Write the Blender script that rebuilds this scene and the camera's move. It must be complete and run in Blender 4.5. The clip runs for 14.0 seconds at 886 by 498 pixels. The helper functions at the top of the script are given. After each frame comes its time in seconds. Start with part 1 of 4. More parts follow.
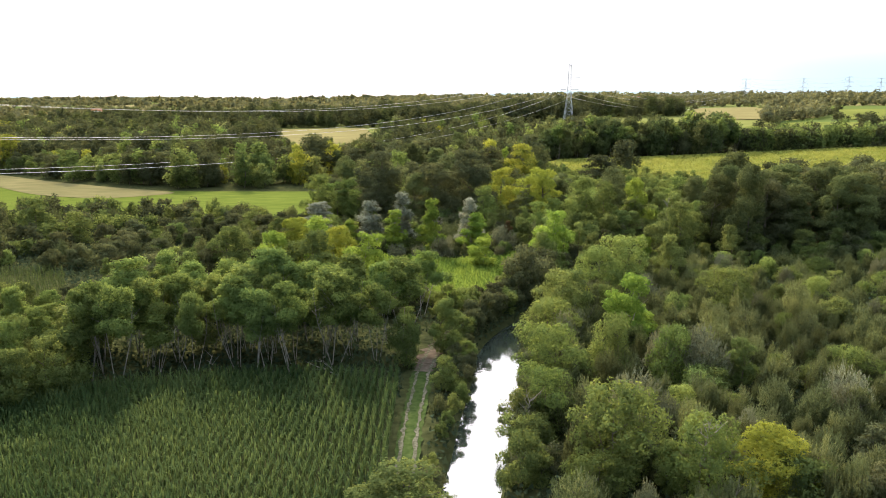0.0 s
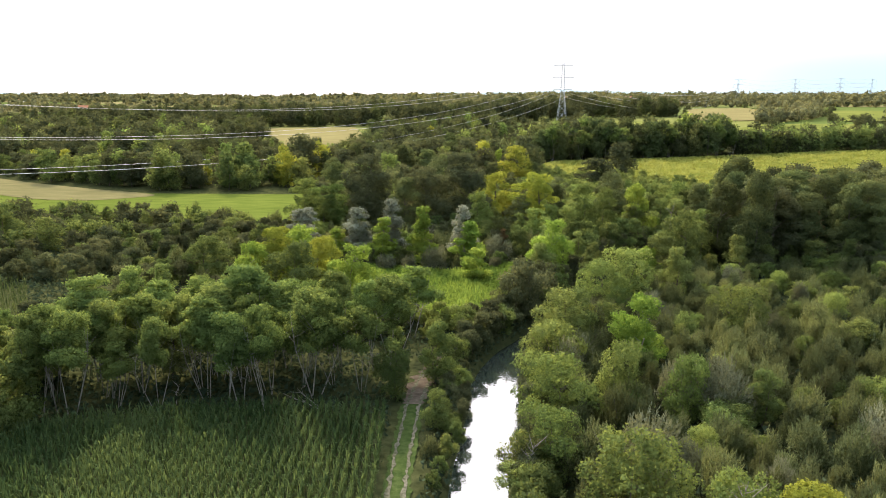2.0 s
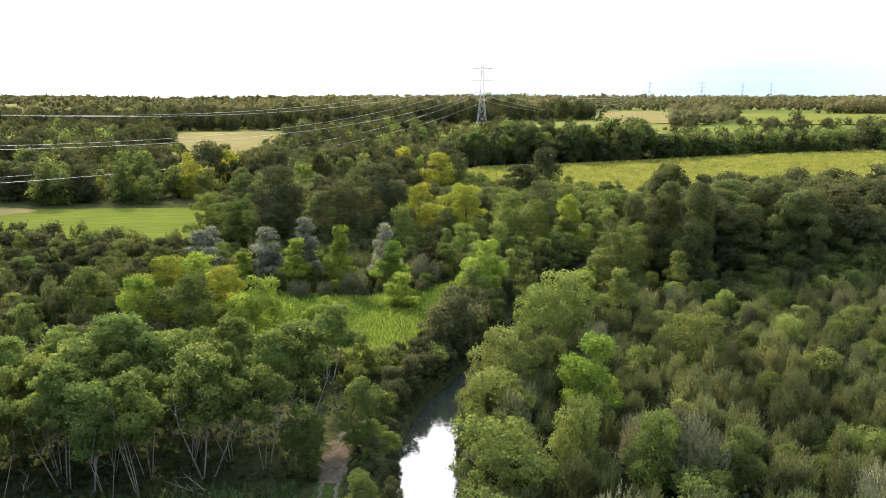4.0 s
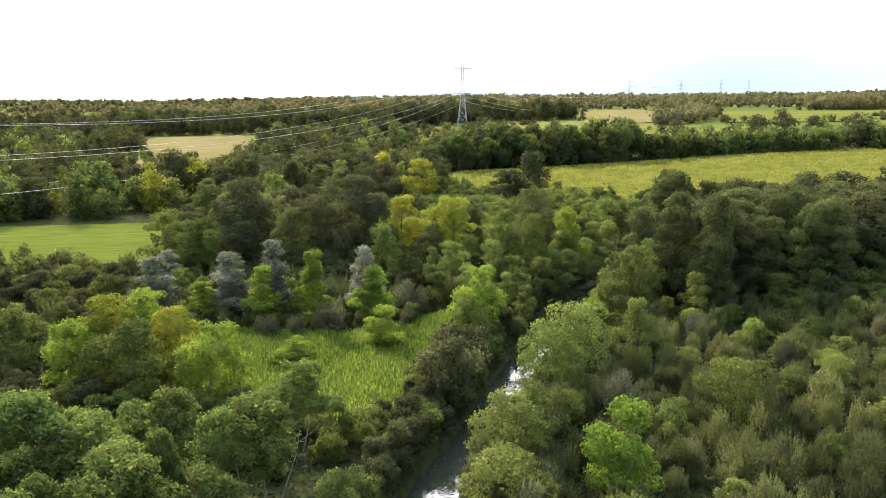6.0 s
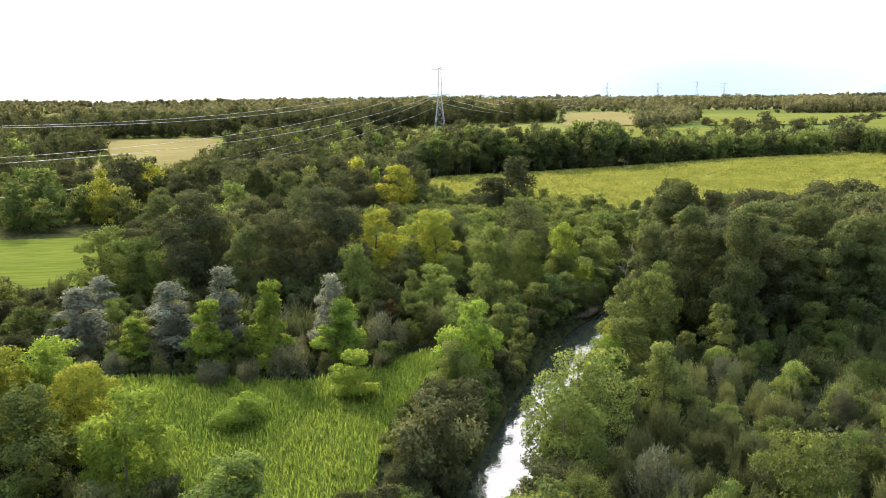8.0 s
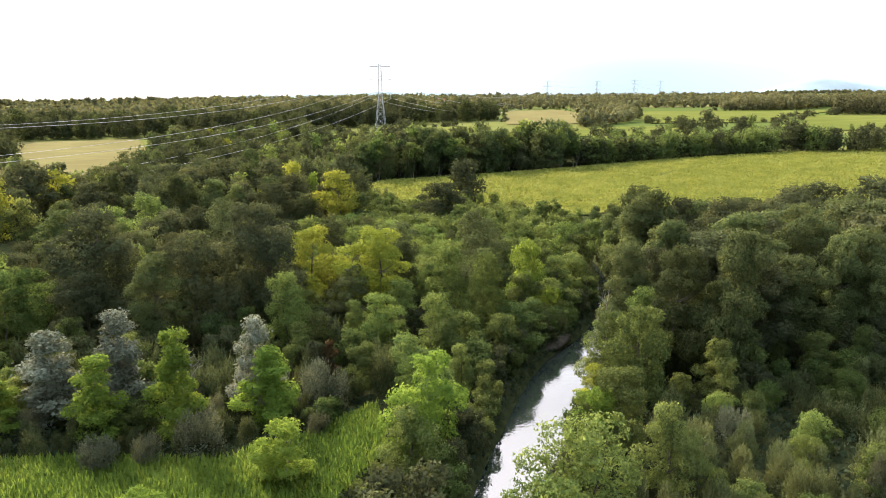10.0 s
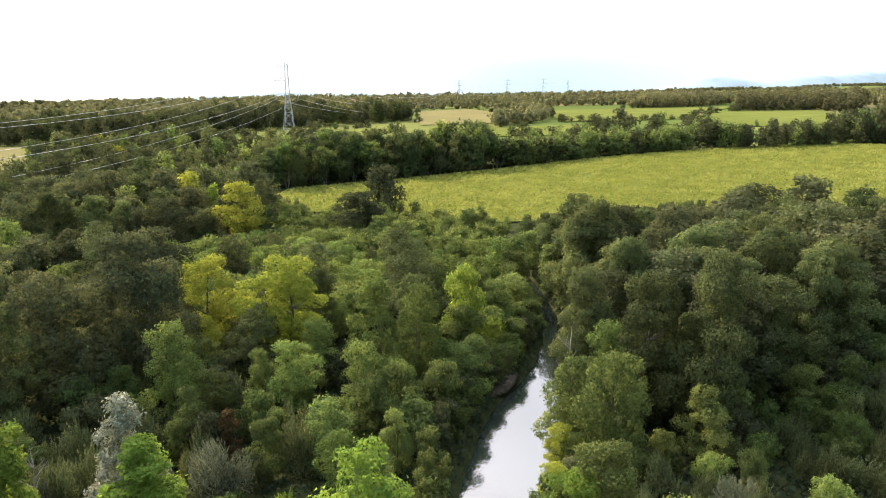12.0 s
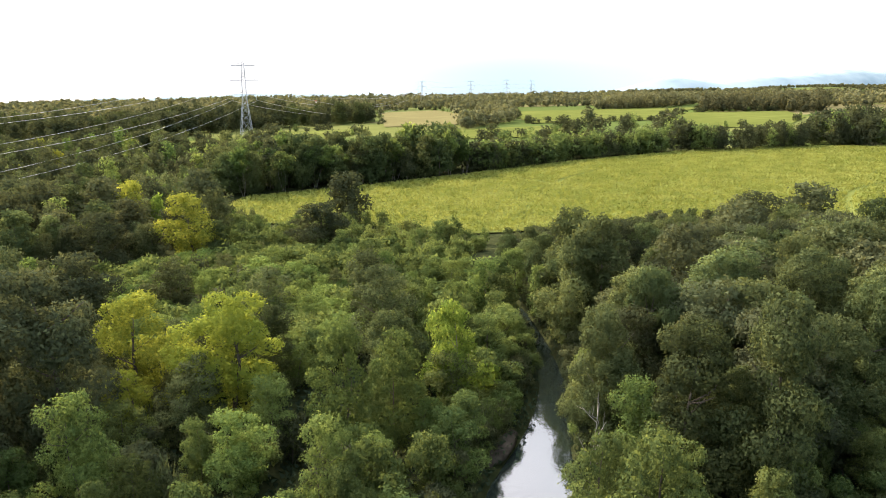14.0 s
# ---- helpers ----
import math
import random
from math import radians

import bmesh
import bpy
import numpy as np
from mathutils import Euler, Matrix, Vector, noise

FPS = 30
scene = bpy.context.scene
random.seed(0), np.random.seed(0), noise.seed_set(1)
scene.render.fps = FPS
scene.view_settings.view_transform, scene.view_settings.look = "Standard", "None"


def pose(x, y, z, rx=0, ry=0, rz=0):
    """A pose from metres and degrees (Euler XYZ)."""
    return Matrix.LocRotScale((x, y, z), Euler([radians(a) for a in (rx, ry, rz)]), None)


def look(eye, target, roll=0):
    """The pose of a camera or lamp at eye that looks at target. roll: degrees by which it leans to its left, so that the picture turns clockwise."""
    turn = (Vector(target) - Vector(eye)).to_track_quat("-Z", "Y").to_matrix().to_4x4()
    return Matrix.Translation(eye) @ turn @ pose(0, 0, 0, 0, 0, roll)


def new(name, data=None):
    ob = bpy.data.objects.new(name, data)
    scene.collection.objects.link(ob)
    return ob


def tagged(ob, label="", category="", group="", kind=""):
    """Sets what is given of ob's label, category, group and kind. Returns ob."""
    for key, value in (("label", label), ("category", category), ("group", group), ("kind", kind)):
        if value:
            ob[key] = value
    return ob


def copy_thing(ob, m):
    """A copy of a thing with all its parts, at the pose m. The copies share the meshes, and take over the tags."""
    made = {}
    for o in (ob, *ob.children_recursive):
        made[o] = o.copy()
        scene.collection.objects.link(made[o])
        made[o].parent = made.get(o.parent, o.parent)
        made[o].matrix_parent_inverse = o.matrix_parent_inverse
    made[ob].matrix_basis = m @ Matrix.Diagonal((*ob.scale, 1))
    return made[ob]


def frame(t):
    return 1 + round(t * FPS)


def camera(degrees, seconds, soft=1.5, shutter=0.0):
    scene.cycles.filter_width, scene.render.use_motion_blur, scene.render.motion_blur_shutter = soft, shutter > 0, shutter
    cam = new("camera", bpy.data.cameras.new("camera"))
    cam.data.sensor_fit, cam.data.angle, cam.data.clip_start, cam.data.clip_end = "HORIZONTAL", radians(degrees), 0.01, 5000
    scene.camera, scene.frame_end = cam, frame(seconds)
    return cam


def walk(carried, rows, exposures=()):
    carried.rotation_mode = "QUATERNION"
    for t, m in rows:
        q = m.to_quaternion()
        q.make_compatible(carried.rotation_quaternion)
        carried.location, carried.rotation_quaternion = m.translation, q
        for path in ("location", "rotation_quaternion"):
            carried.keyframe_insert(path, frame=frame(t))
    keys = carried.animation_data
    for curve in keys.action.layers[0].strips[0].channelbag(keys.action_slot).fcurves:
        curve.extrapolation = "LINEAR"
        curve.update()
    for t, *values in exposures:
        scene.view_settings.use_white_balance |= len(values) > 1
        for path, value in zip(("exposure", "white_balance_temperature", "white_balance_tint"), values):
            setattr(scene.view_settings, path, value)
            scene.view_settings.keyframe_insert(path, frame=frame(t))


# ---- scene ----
cam = camera(63.71, 14.0, 0.95)


def view(x, y, z, yaw, pitch, roll):
    """A camera pose from its place, its heading to the right of +y, its pitch and its roll in degrees."""
    a, b = radians(yaw), radians(pitch)
    ahead = Vector((math.sin(a) * math.cos(b), math.cos(a) * math.cos(b), math.sin(b)))
    eye = Vector((x, y, z))
    return look(eye, eye + 100 * ahead, roll)


walk(cam, [
    (0, view(0.00, 0.00, 34.00, 0.01, -11.98, 0.08)),
    (0.5, view(-0.14, 1.37, 34.16, 0.10, -12.02, 0.25)),
    (1, view(-0.15, 3.32, 34.27, 0.13, -12.03, 0.30)),
    (1.5, view(-0.18, 5.82, 34.36, 0.58, -12.05, 0.37)),
    (2, view(-0.15, 8.53, 34.54, 0.75, -12.09, 0.43)),
    (2.5, view(-0.19, 11.63, 34.81, 3.13, -12.14, 0.38)),
    (3, view(-0.17, 15.00, 34.83, 3.15, -12.10, 0.37)),
    (3.5, view(-0.04, 18.58, 34.93, 3.10, -11.89, 0.42)),
    (4, view(0.23, 22.41, 35.30, 7.19, -11.87, 0.51)),
    (4.2, view(0.08, 23.94, 35.51, 8.79, -11.85, 0.51)),
    (6.3, view(1.41, 40.70, 36.05, 8.78, -11.84, -0.13)),
    (6.5, view(1.62, 42.44, 36.00, 8.79, -11.80, 0.06)),
    (7, view(2.26, 46.97, 36.04, 9.65, -11.82, 0.08)),
    (7.2, view(2.53, 48.75, 35.97, 9.88, -11.79, 0.08)),
    (9.3, view(4.58, 66.85, 36.01, 11.55, -11.69, -0.10)),
    (9.5, view(5.03, 68.47, 36.24, 11.36, -11.87, -0.03)),
    (10, view(5.80, 72.83, 36.35, 15.43, -11.88, -0.04)),
    (10.5, view(6.56, 77.19, 36.43, 15.88, -11.93, -0.14)),
    (11, view(7.50, 81.43, 36.48, 19.85, -11.94, -0.31)),
    (11.5, view(8.37, 85.63, 36.54, 20.99, -11.94, -0.42)),
    (12, view(9.56, 89.64, 36.61, 22.36, -11.93, -0.60)),
    (12.5, view(10.45, 93.81, 36.61, 27.02, -11.93, -0.64)),
    (13, view(11.60, 97.92, 36.69, 27.06, -11.95, -0.69)),
    (13.5, view(12.52, 101.71, 36.78, 25.34, -11.90, -0.52)),
    (14, view(14.44, 106.21, 36.57, 25.35, -11.88, -0.61)),
], [(0.0, 0.61, 6300, 17), (14.0, 0.61, 6300, 17)])

# world, sun and exposure
SUN_AZIMUTH, SUN_HEIGHT = -20.0, 34.0
sun_from = Vector((math.sin(radians(SUN_AZIMUTH)) * math.cos(radians(SUN_HEIGHT)),
                   math.cos(radians(SUN_AZIMUTH)) * math.cos(radians(SUN_HEIGHT)), math.sin(radians(SUN_HEIGHT))))
world = bpy.data.worlds.new("sky")
scene.world = world
world.use_nodes = True
wn, wl = world.node_tree.nodes, world.node_tree.links
wn.clear()
sky = wn.new("ShaderNodeTexSky")
sky.sky_type, sky.sun_disc = "NISHITA", False
sky.sun_elevation, sky.sun_rotation = radians(SUN_HEIGHT), radians(SUN_AZIMUTH)
sky.air_density, sky.dust_density, sky.ozone_density, sky.altitude = 1.0, 4.0, 1.5, 200
sky_light = wn.new("ShaderNodeBackground")
sky_light.inputs["Strength"].default_value = 0.12
wl.new(sky.outputs[0], sky_light.inputs["Color"])


def world_math(operation, a, b=None):
    node = wn.new("ShaderNodeMath")
    node.operation = operation
    for socket, value in zip(node.inputs, (a, b)):
        if isinstance(value, bpy.types.NodeSocket):
            wl.new(value, socket)
        elif value is not None:
            socket.default_value = value
    return node.outputs[0]


# thin bright cloud over the whole sky, brightest round the veiled sun
cloud_coord = wn.new("ShaderNodeTexCoord")
to_sun = wn.new("ShaderNodeVectorMath")
to_sun.operation = "DOT_PRODUCT"
wl.new(cloud_coord.outputs["Generated"], to_sun.inputs[0])
to_sun.inputs[1].default_value = sun_from
near_sun = world_math("MAXIMUM", to_sun.outputs["Value"], 0.0)
veil = world_math("MULTIPLY", world_math("POWER", near_sun, 2.2), 5.0)
cloud_map = wn.new("ShaderNodeMapping")
cloud_map.inputs["Scale"].default_value = (1.0, 1.0, 3.5)
wl.new(cloud_coord.outputs["Generated"], cloud_map.inputs["Vector"])
cloud_noise = wn.new("ShaderNodeTexNoise")
cloud_noise.inputs["Scale"].default_value, cloud_noise.inputs["Detail"].default_value = 2.2, 6
wl.new(cloud_map.outputs[0], cloud_noise.inputs["Vector"])
cloud_cover = wn.new("ShaderNodeMapRange")
cloud_cover.inputs[1].default_value, cloud_cover.inputs[2].default_value = 0.3, 0.7
cloud_cover.inputs[3].default_value, cloud_cover.inputs[4].default_value = 0.85, 1.2
wl.new(cloud_noise.outputs["Fac"], cloud_cover.inputs[0])
# the veil thins out in the haze towards the horizon
split_way = wn.new("ShaderNodeSeparateXYZ")
wl.new(cloud_coord.outputs["Generated"], split_way.inputs[0])
above_haze = wn.new("ShaderNodeMapRange")
above_haze.interpolation_type = "SMOOTHSTEP"
above_haze.inputs[1].default_value, above_haze.inputs[2].default_value = 0.02, 0.42
above_haze.inputs[3].default_value, above_haze.inputs[4].default_value = 0.08, 1.0
wl.new(split_way.outputs[2], above_haze.inputs[0])
veil = world_math("MULTIPLY", veil, above_haze.outputs[0])
cloud_strength = world_math("MULTIPLY", world_math("ADD", veil, 1.14), cloud_cover.outputs[0])
cloud_tint = wn.new("ShaderNodeMix")
cloud_tint.data_type = "RGBA"
cloud_tint.inputs[6].default_value, cloud_tint.inputs[7].default_value = (0.68, 0.87, 1.0, 1), (1.0, 0.97, 0.94, 1)
tint_by = wn.new("ShaderNodeMapRange")
tint_by.inputs[1].default_value, tint_by.inputs[2].default_value = 0.35, 0.80
wl.new(to_sun.outputs["Value"], tint_by.inputs[0])
wl.new(tint_by.outputs[0], cloud_tint.inputs[0])
cloud_light = wn.new("ShaderNodeBackground")
wl.new(cloud_tint.outputs[2], cloud_light.inputs["Color"])
wl.new(cloud_strength, cloud_light.inputs["Strength"])
sky_mix = wn.new("ShaderNodeMixShader")
sky_mix.inputs[0].default_value = 0.8
wl.new(sky_light.outputs[0], sky_mix.inputs[1])
wl.new(cloud_light.outputs[0], sky_mix.inputs[2])
# the cloud opens onto pale blue sky low in the north-east


def world_ramp(value, a, b):
    node = wn.new("ShaderNodeMapRange")
    node.interpolation_type = "SMOOTHSTEP"
    node.inputs[1].default_value, node.inputs[2].default_value = a, b
    wl.new(value, node.inputs[0])
    return node.outputs[0]


opening = world_math("MULTIPLY", world_ramp(split_way.outputs[0], 0.12, 0.50), world_ramp(split_way.outputs[0], 0.80, 0.50))
opening = world_math("MULTIPLY", opening, world_ramp(split_way.outputs[2], 0.110, 0.030))
opening = world_math("MULTIPLY", opening, cloud_cover.outputs[0])
clear_sky = wn.new("ShaderNodeBackground")
clear_sky.inputs["Color"].default_value = (0.36, 0.58, 0.64, 1)
open_mix = wn.new("ShaderNodeMixShader")
wl.new(world_math("MULTIPLY", opening, 0.65), open_mix.inputs[0])
wl.new(sky_mix.outputs[0], open_mix.inputs[1])
wl.new(clear_sky.outputs[0], open_mix.inputs[2])
world_out = wn.new("ShaderNodeOutputWorld")
wl.new(open_mix.outputs[0], world_out.inputs[0])

sun_data = bpy.data.lights.new("sun", "SUN")
sun_data.energy, sun_data.angle, sun_data.color = 7.0, radians(2.0), (1.0, 0.86, 0.62)
sun = new("sun", sun_data)
sun.matrix_world = look(sun_from * 400, (0, 0, 0))


# materials
def shader(name):
    mat = bpy.data.materials.new(name)
    mat.use_nodes = True
    nodes, links = mat.node_tree.nodes, mat.node_tree.links
    return mat, nodes, links, nodes["Principled BSDF"]


def mixed(nodes, links, fac, a, b, blend="MIX"):
    """A colour mix node; fac, a and b are sockets or values."""
    node = nodes.new("ShaderNodeMix")
    node.data_type, node.blend_type = "RGBA", blend
    for socket, value in ((node.inputs[0], fac), (node.inputs[6], a), (node.inputs[7], b)):
        if isinstance(value, bpy.types.NodeSocket):
            links.new(value, socket)
        elif isinstance(value, (int, float)):
            socket.default_value = value
        else:
            socket.default_value = (*value, 1)
    return node.outputs[2]


def noised(nodes, links, scale, detail=3, low=0.35, high=0.65, stretch=(1, 1, 1)):
    """Noise by place in metres, spread over 0 to 1."""
    where = nodes.new("ShaderNodeNewGeometry")
    mapping = nodes.new("ShaderNodeMapping")
    mapping.inputs["Scale"].default_value = stretch
    links.new(where.outputs["Position"], mapping.inputs["Vector"])
    tex = nodes.new("ShaderNodeTexNoise")
    tex.inputs["Scale"].default_value, tex.inputs["Detail"].default_value = scale, detail
    links.new(mapping.outputs[0], tex.inputs["Vector"])
    spread = nodes.new("ShaderNodeMapRange")
    spread.inputs[1].default_value, spread.inputs[2].default_value = low, high
    links.new(tex.outputs["Fac"], spread.inputs[0])
    return spread.outputs[0]


def bumped(nodes, links, bsdf, height, strength, distance):
    bump = nodes.new("ShaderNodeBump")
    bump.inputs["Strength"].default_value, bump.inputs["Distance"].default_value = strength, distance
    links.new(height, bump.inputs["Height"])
    links.new(bump.outputs[0], bsdf.inputs["Normal"])


def leaf_material(name, dark, light, through_light=0.42, hue=0.03, patch=0.06):
    """Leaves that let some light through, each a little different, each tree a little different."""
    mat, nodes, links, bsdf = shader(name)
    where, thing = nodes.new("ShaderNodeNewGeometry"), nodes.new("ShaderNodeObjectInfo")
    colour = mixed(nodes, links, where.outputs["Random Per Island"], dark, light)
    stand = noised(nodes, links, patch, 2)
    colour = mixed(nodes, links, stand, colour, mixed(nodes, links, 0.55, colour, light), "MIX")
    clump = noised(nodes, links, 0.11, 2, 0.43, 0.57)
    colour = mixed(nodes, links, clump, mixed(nodes, links, 0.6, colour, dark), colour)
    shift = nodes.new("ShaderNodeHueSaturation")
    turn = nodes.new("ShaderNodeMapRange")
    turn.inputs[3].default_value, turn.inputs[4].default_value = 0.5 - hue * 0.8, 0.5 + hue * 0.5
    links.new(thing.outputs["Random"], turn.inputs[0])
    links.new(turn.outputs[0], shift.inputs["Hue"])
    value = nodes.new("ShaderNodeMapRange")
    value.inputs[3].default_value, value.inputs[4].default_value = 0.72, 1.22
    scramble = nodes.new("ShaderNodeMath")
    scramble.operation = "FRACT"
    ten = nodes.new("ShaderNodeMath")
    ten.operation = "MULTIPLY"
    ten.inputs[1].default_value = 17.3
    links.new(thing.outputs["Random"], ten.inputs[0])
    links.new(ten.outputs[0], scramble.inputs[0])
    links.new(scramble.outputs[0], value.inputs[0])
    links.new(value.outputs[0], shift.inputs["Value"])
    links.new(colour, shift.inputs["Color"])
    links.new(shift.outputs[0], bsdf.inputs["Base Color"])
    bsdf.inputs["Roughness"].default_value = 0.55
    bsdf.inputs["Specular IOR Level"].default_value = 0.0
    glow = nodes.new("ShaderNodeBsdfTranslucent")
    links.new(mixed(nodes, links, 1.0, shift.outputs[0], (1.6, 1.45, 1.05), "MULTIPLY"), glow.inputs["Color"])
    both = nodes.new("ShaderNodeMixShader")
    both.inputs[0].default_value = through_light
    links.new(bsdf.outputs[0], both.inputs[1])
    links.new(glow.outputs[0], both.inputs[2])
    links.new(both.outputs[0], nodes["Material Output"].inputs["Surface"])
    return mat


def plain_material(name, dark, light, rough=0.9, scale=1.0, metal=0.0, bump=0.0, stretch=(1, 1, 1), big=0.0):
    mat, nodes, links, bsdf = shader(name)
    grain = noised(nodes, links, scale, 5, 0.3, 0.7, stretch)
    colour = mixed(nodes, links, grain, dark, light)
    if big:
        stain = noised(nodes, links, big, 3)
        colour = mixed(nodes, links, stain, colour, mixed(nodes, links, 0.6, colour, dark))
    links.new(colour, bsdf.inputs["Base Color"])
    bsdf.inputs["Roughness"].default_value, bsdf.inputs["Metallic"].default_value = rough, metal
    bsdf.inputs["Specular IOR Level"].default_value = 0.0 if rough > 0.8 else 0.5
    if bump:
        bumped(nodes, links, bsdf, grain, 1.0, bump)
    return mat


LEAF = {
    "robinia": leaf_material("robinia_leaf", (0.052, 0.083, 0.027), (0.152, 0.202, 0.056), hue=0.02),
    "ash": leaf_material("ash_leaf", (0.047, 0.071, 0.026), (0.142, 0.180, 0.054), hue=0.024),
    "oak": leaf_material("oak_leaf", (0.036, 0.045, 0.025), (0.096, 0.106, 0.047), 0.3, 0.016),
    "alder": leaf_material("alder_leaf", (0.038, 0.053, 0.024), (0.106, 0.130, 0.047), 0.34, 0.024),
    "lime": leaf_material("young_poplar_leaf", (0.088, 0.150, 0.028), (0.208, 0.280, 0.052), 0.45, 0.015),
    "silver": leaf_material("silver_poplar_leaf", (0.098, 0.110, 0.080), (0.230, 0.245, 0.178), 0.18, 0.012),
    "willow": leaf_material("willow_leaf", (0.036, 0.047, 0.022), (0.126, 0.146, 0.060), 0.3, 0.014),
    "sallow": leaf_material("sallow_leaf", (0.066, 0.076, 0.046), (0.165, 0.176, 0.106), 0.25, 0.01),
    "yellow": leaf_material("yellowing_leaf", (0.104, 0.132, 0.023), (0.240, 0.262, 0.042), 0.45, 0.015),
    "rust": leaf_material("rusty_leaf", (0.075, 0.055, 0.026), (0.145, 0.105, 0.048), 0.35, 0.02),
    # far woods: leaf colour lifted a little to carry distance haze
    "far": leaf_material("hazed_woodland_leaf", (0.058, 0.062, 0.034), (0.146, 0.144, 0.068), 0.32, 0.012, 0.02),
    "under": leaf_material("undergrowth_leaf", (0.024, 0.036, 0.022), (0.058, 0.080, 0.043), 0.25),
    "corn": leaf_material("corn_leaf", (0.021, 0.040, 0.016), (0.076, 0.102, 0.038), 0.35, 0.02, 0.05),
    "ripe": leaf_material("ripening_corn_leaf", (0.190, 0.220, 0.048), (0.320, 0.330, 0.090), 0.35, 0.02, 0.02),
    "reed": leaf_material("reed_blade", (0.050, 0.105, 0.020), (0.138, 0.215, 0.042), 0.45, 0.02, 0.09),
}
BARK_PALE = plain_material("pale_bark", (0.11, 0.10, 0.08), (0.25, 0.225, 0.19), 0.9, 6.0, bump=0.01, stretch=(1, 1, 0.3))
BARK_DARK = plain_material("dark_bark", (0.05, 0.042, 0.034), (0.13, 0.11, 0.085), 0.95, 6.0, bump=0.015, stretch=(1, 1, 0.3))
FLOOR = plain_material("woodland_floor", (0.020, 0.024, 0.010), (0.055, 0.060, 0.024), 1.0, 0.9, bump=0.1, big=0.06)
EARTH = plain_material("rutted_earth", (0.046, 0.037, 0.028), (0.104, 0.084, 0.064), 0.95, 1.4, bump=0.04, big=0.2)
DRY_EARTH = plain_material("dry_grassy_earth", (0.105, 0.082, 0.044), (0.205, 0.160, 0.085), 0.95, 1.8, bump=0.05, big=0.4)
RUT = plain_material("pale_rut_gravel", (0.034, 0.040, 0.020), (0.135, 0.122, 0.098), 0.95, 3.0, bump=0.03, big=0.35)
VERGE = plain_material("track_grass", (0.022, 0.036, 0.011), (0.048, 0.066, 0.021), 1.0, 1.6, bump=0.06, big=0.25)
FAR_GRASS = plain_material("far_meadow_grass", (0.072, 0.086, 0.020), (0.125, 0.135, 0.036), 1.0, 0.05, bump=0.04, stretch=(0.4, 2.5, 1), big=0.012)
GRASS = plain_material("mown_grass", (0.048, 0.068, 0.012), (0.092, 0.112, 0.022), 1.0, 0.35, bump=0.04, stretch=(0.4, 2.5, 1), big=0.02)
FALLOW = plain_material("fallow_earth", (0.080, 0.076, 0.034), (0.128, 0.116, 0.054), 1.0, 0.25, bump=0.05, stretch=(0.5, 2.0, 1), big=0.05)
RIPE_SOIL = plain_material("soil_under_corn", (0.105, 0.122, 0.030), (0.175, 0.188, 0.052), 1.0, 0.6, bump=0.1, big=0.03)
STUBBLE = plain_material("stubble", (0.108, 0.096, 0.042), (0.168, 0.150, 0.066), 1.0, 0.12, bump=0.04, stretch=(0.4, 2.5, 1), big=0.02)
STEEL = plain_material("weathered_galvanised_steel", (0.26, 0.27, 0.29), (0.38, 0.39, 0.41), 0.7, 0.8)
CABLE = plain_material("dull_aluminium_cable", (0.28, 0.27, 0.28), (0.38, 0.37, 0.38), 0.6, 0.5)
CERAMIC = plain_material("insulator_glass", (0.25, 0.30, 0.30), (0.35, 0.40, 0.40), 0.2, 2.0)
PLASTER = plain_material("pale_plaster", (0.60, 0.57, 0.52), (0.74, 0.71, 0.66), 0.85, 0.5)
ROOF = plain_material("clay_roof_tiles", (0.22, 0.10, 0.06), (0.34, 0.17, 0.10), 0.85, 0.8)
PANE = plain_material("window_pane", (0.04, 0.05, 0.06), (0.07, 0.08, 0.09), 0.1, 0.5)
# wooded hills with the blue-grey of distance haze put into their colour
HILL = plain_material("haze_tinted_hill", (0.20, 0.26, 0.29), (0.30, 0.36, 0.38), 1.0, 0.008, big=0.002)


def farmland_material():
    """Far land: fields in patches of green, straw and ploughed brown."""
    mat, nodes, links, bsdf = shader("farmland")
    where = nodes.new("ShaderNodeNewGeometry")
    mapping = nodes.new("ShaderNodeMapping")
    mapping.inputs["Rotation"].default_value = (0, 0, radians(24))
    mapping.inputs["Scale"].default_value = (1 / 260, 1 / 120, 0)
    links.new(where.outputs["Position"], mapping.inputs["Vector"])
    cells = nodes.new("ShaderNodeTexVoronoi")
    cells.inputs["Scale"].default_value = 1.0
    links.new(mapping.outputs[0], cells.inputs["Vector"])
    ramp = nodes.new("ShaderNodeValToRGB")
    ramp.color_ramp.interpolation = "CONSTANT"
    stops = ((0.0, (0.070, 0.092, 0.026)), (0.3, (0.115, 0.122, 0.038)), (0.5, (0.075, 0.105, 0.026)), (0.7, (0.150, 0.128, 0.062)), (0.85, (0.095, 0.110, 0.036)))
    ramp.color_ramp.elements[0].color = (*stops[0][1], 1)
    ramp.color_ramp.elements[1].position, ramp.color_ramp.elements[1].color = stops[1][0], (*stops[1][1], 1)
    for place, colour in stops[2:]:
        ramp.color_ramp.elements.new(place).color = (*colour, 1)
    split = nodes.new("ShaderNodeSeparateColor")
    links.new(cells.outputs["Color"], split.inputs[0])
    links.new(split.outputs[0], ramp.inputs[0])
    grain = noised(nodes, links, 0.05, 4)
    links.new(mixed(nodes, links, grain, ramp.outputs[0], mixed(nodes, links, 0.3, ramp.outputs[0], (0.05, 0.07, 0.02))), bsdf.inputs["Base Color"])
    bsdf.inputs["Roughness"].default_value, bsdf.inputs["Specular IOR Level"].default_value = 1.0, 0.0
    return mat


FARMLAND = farmland_material()


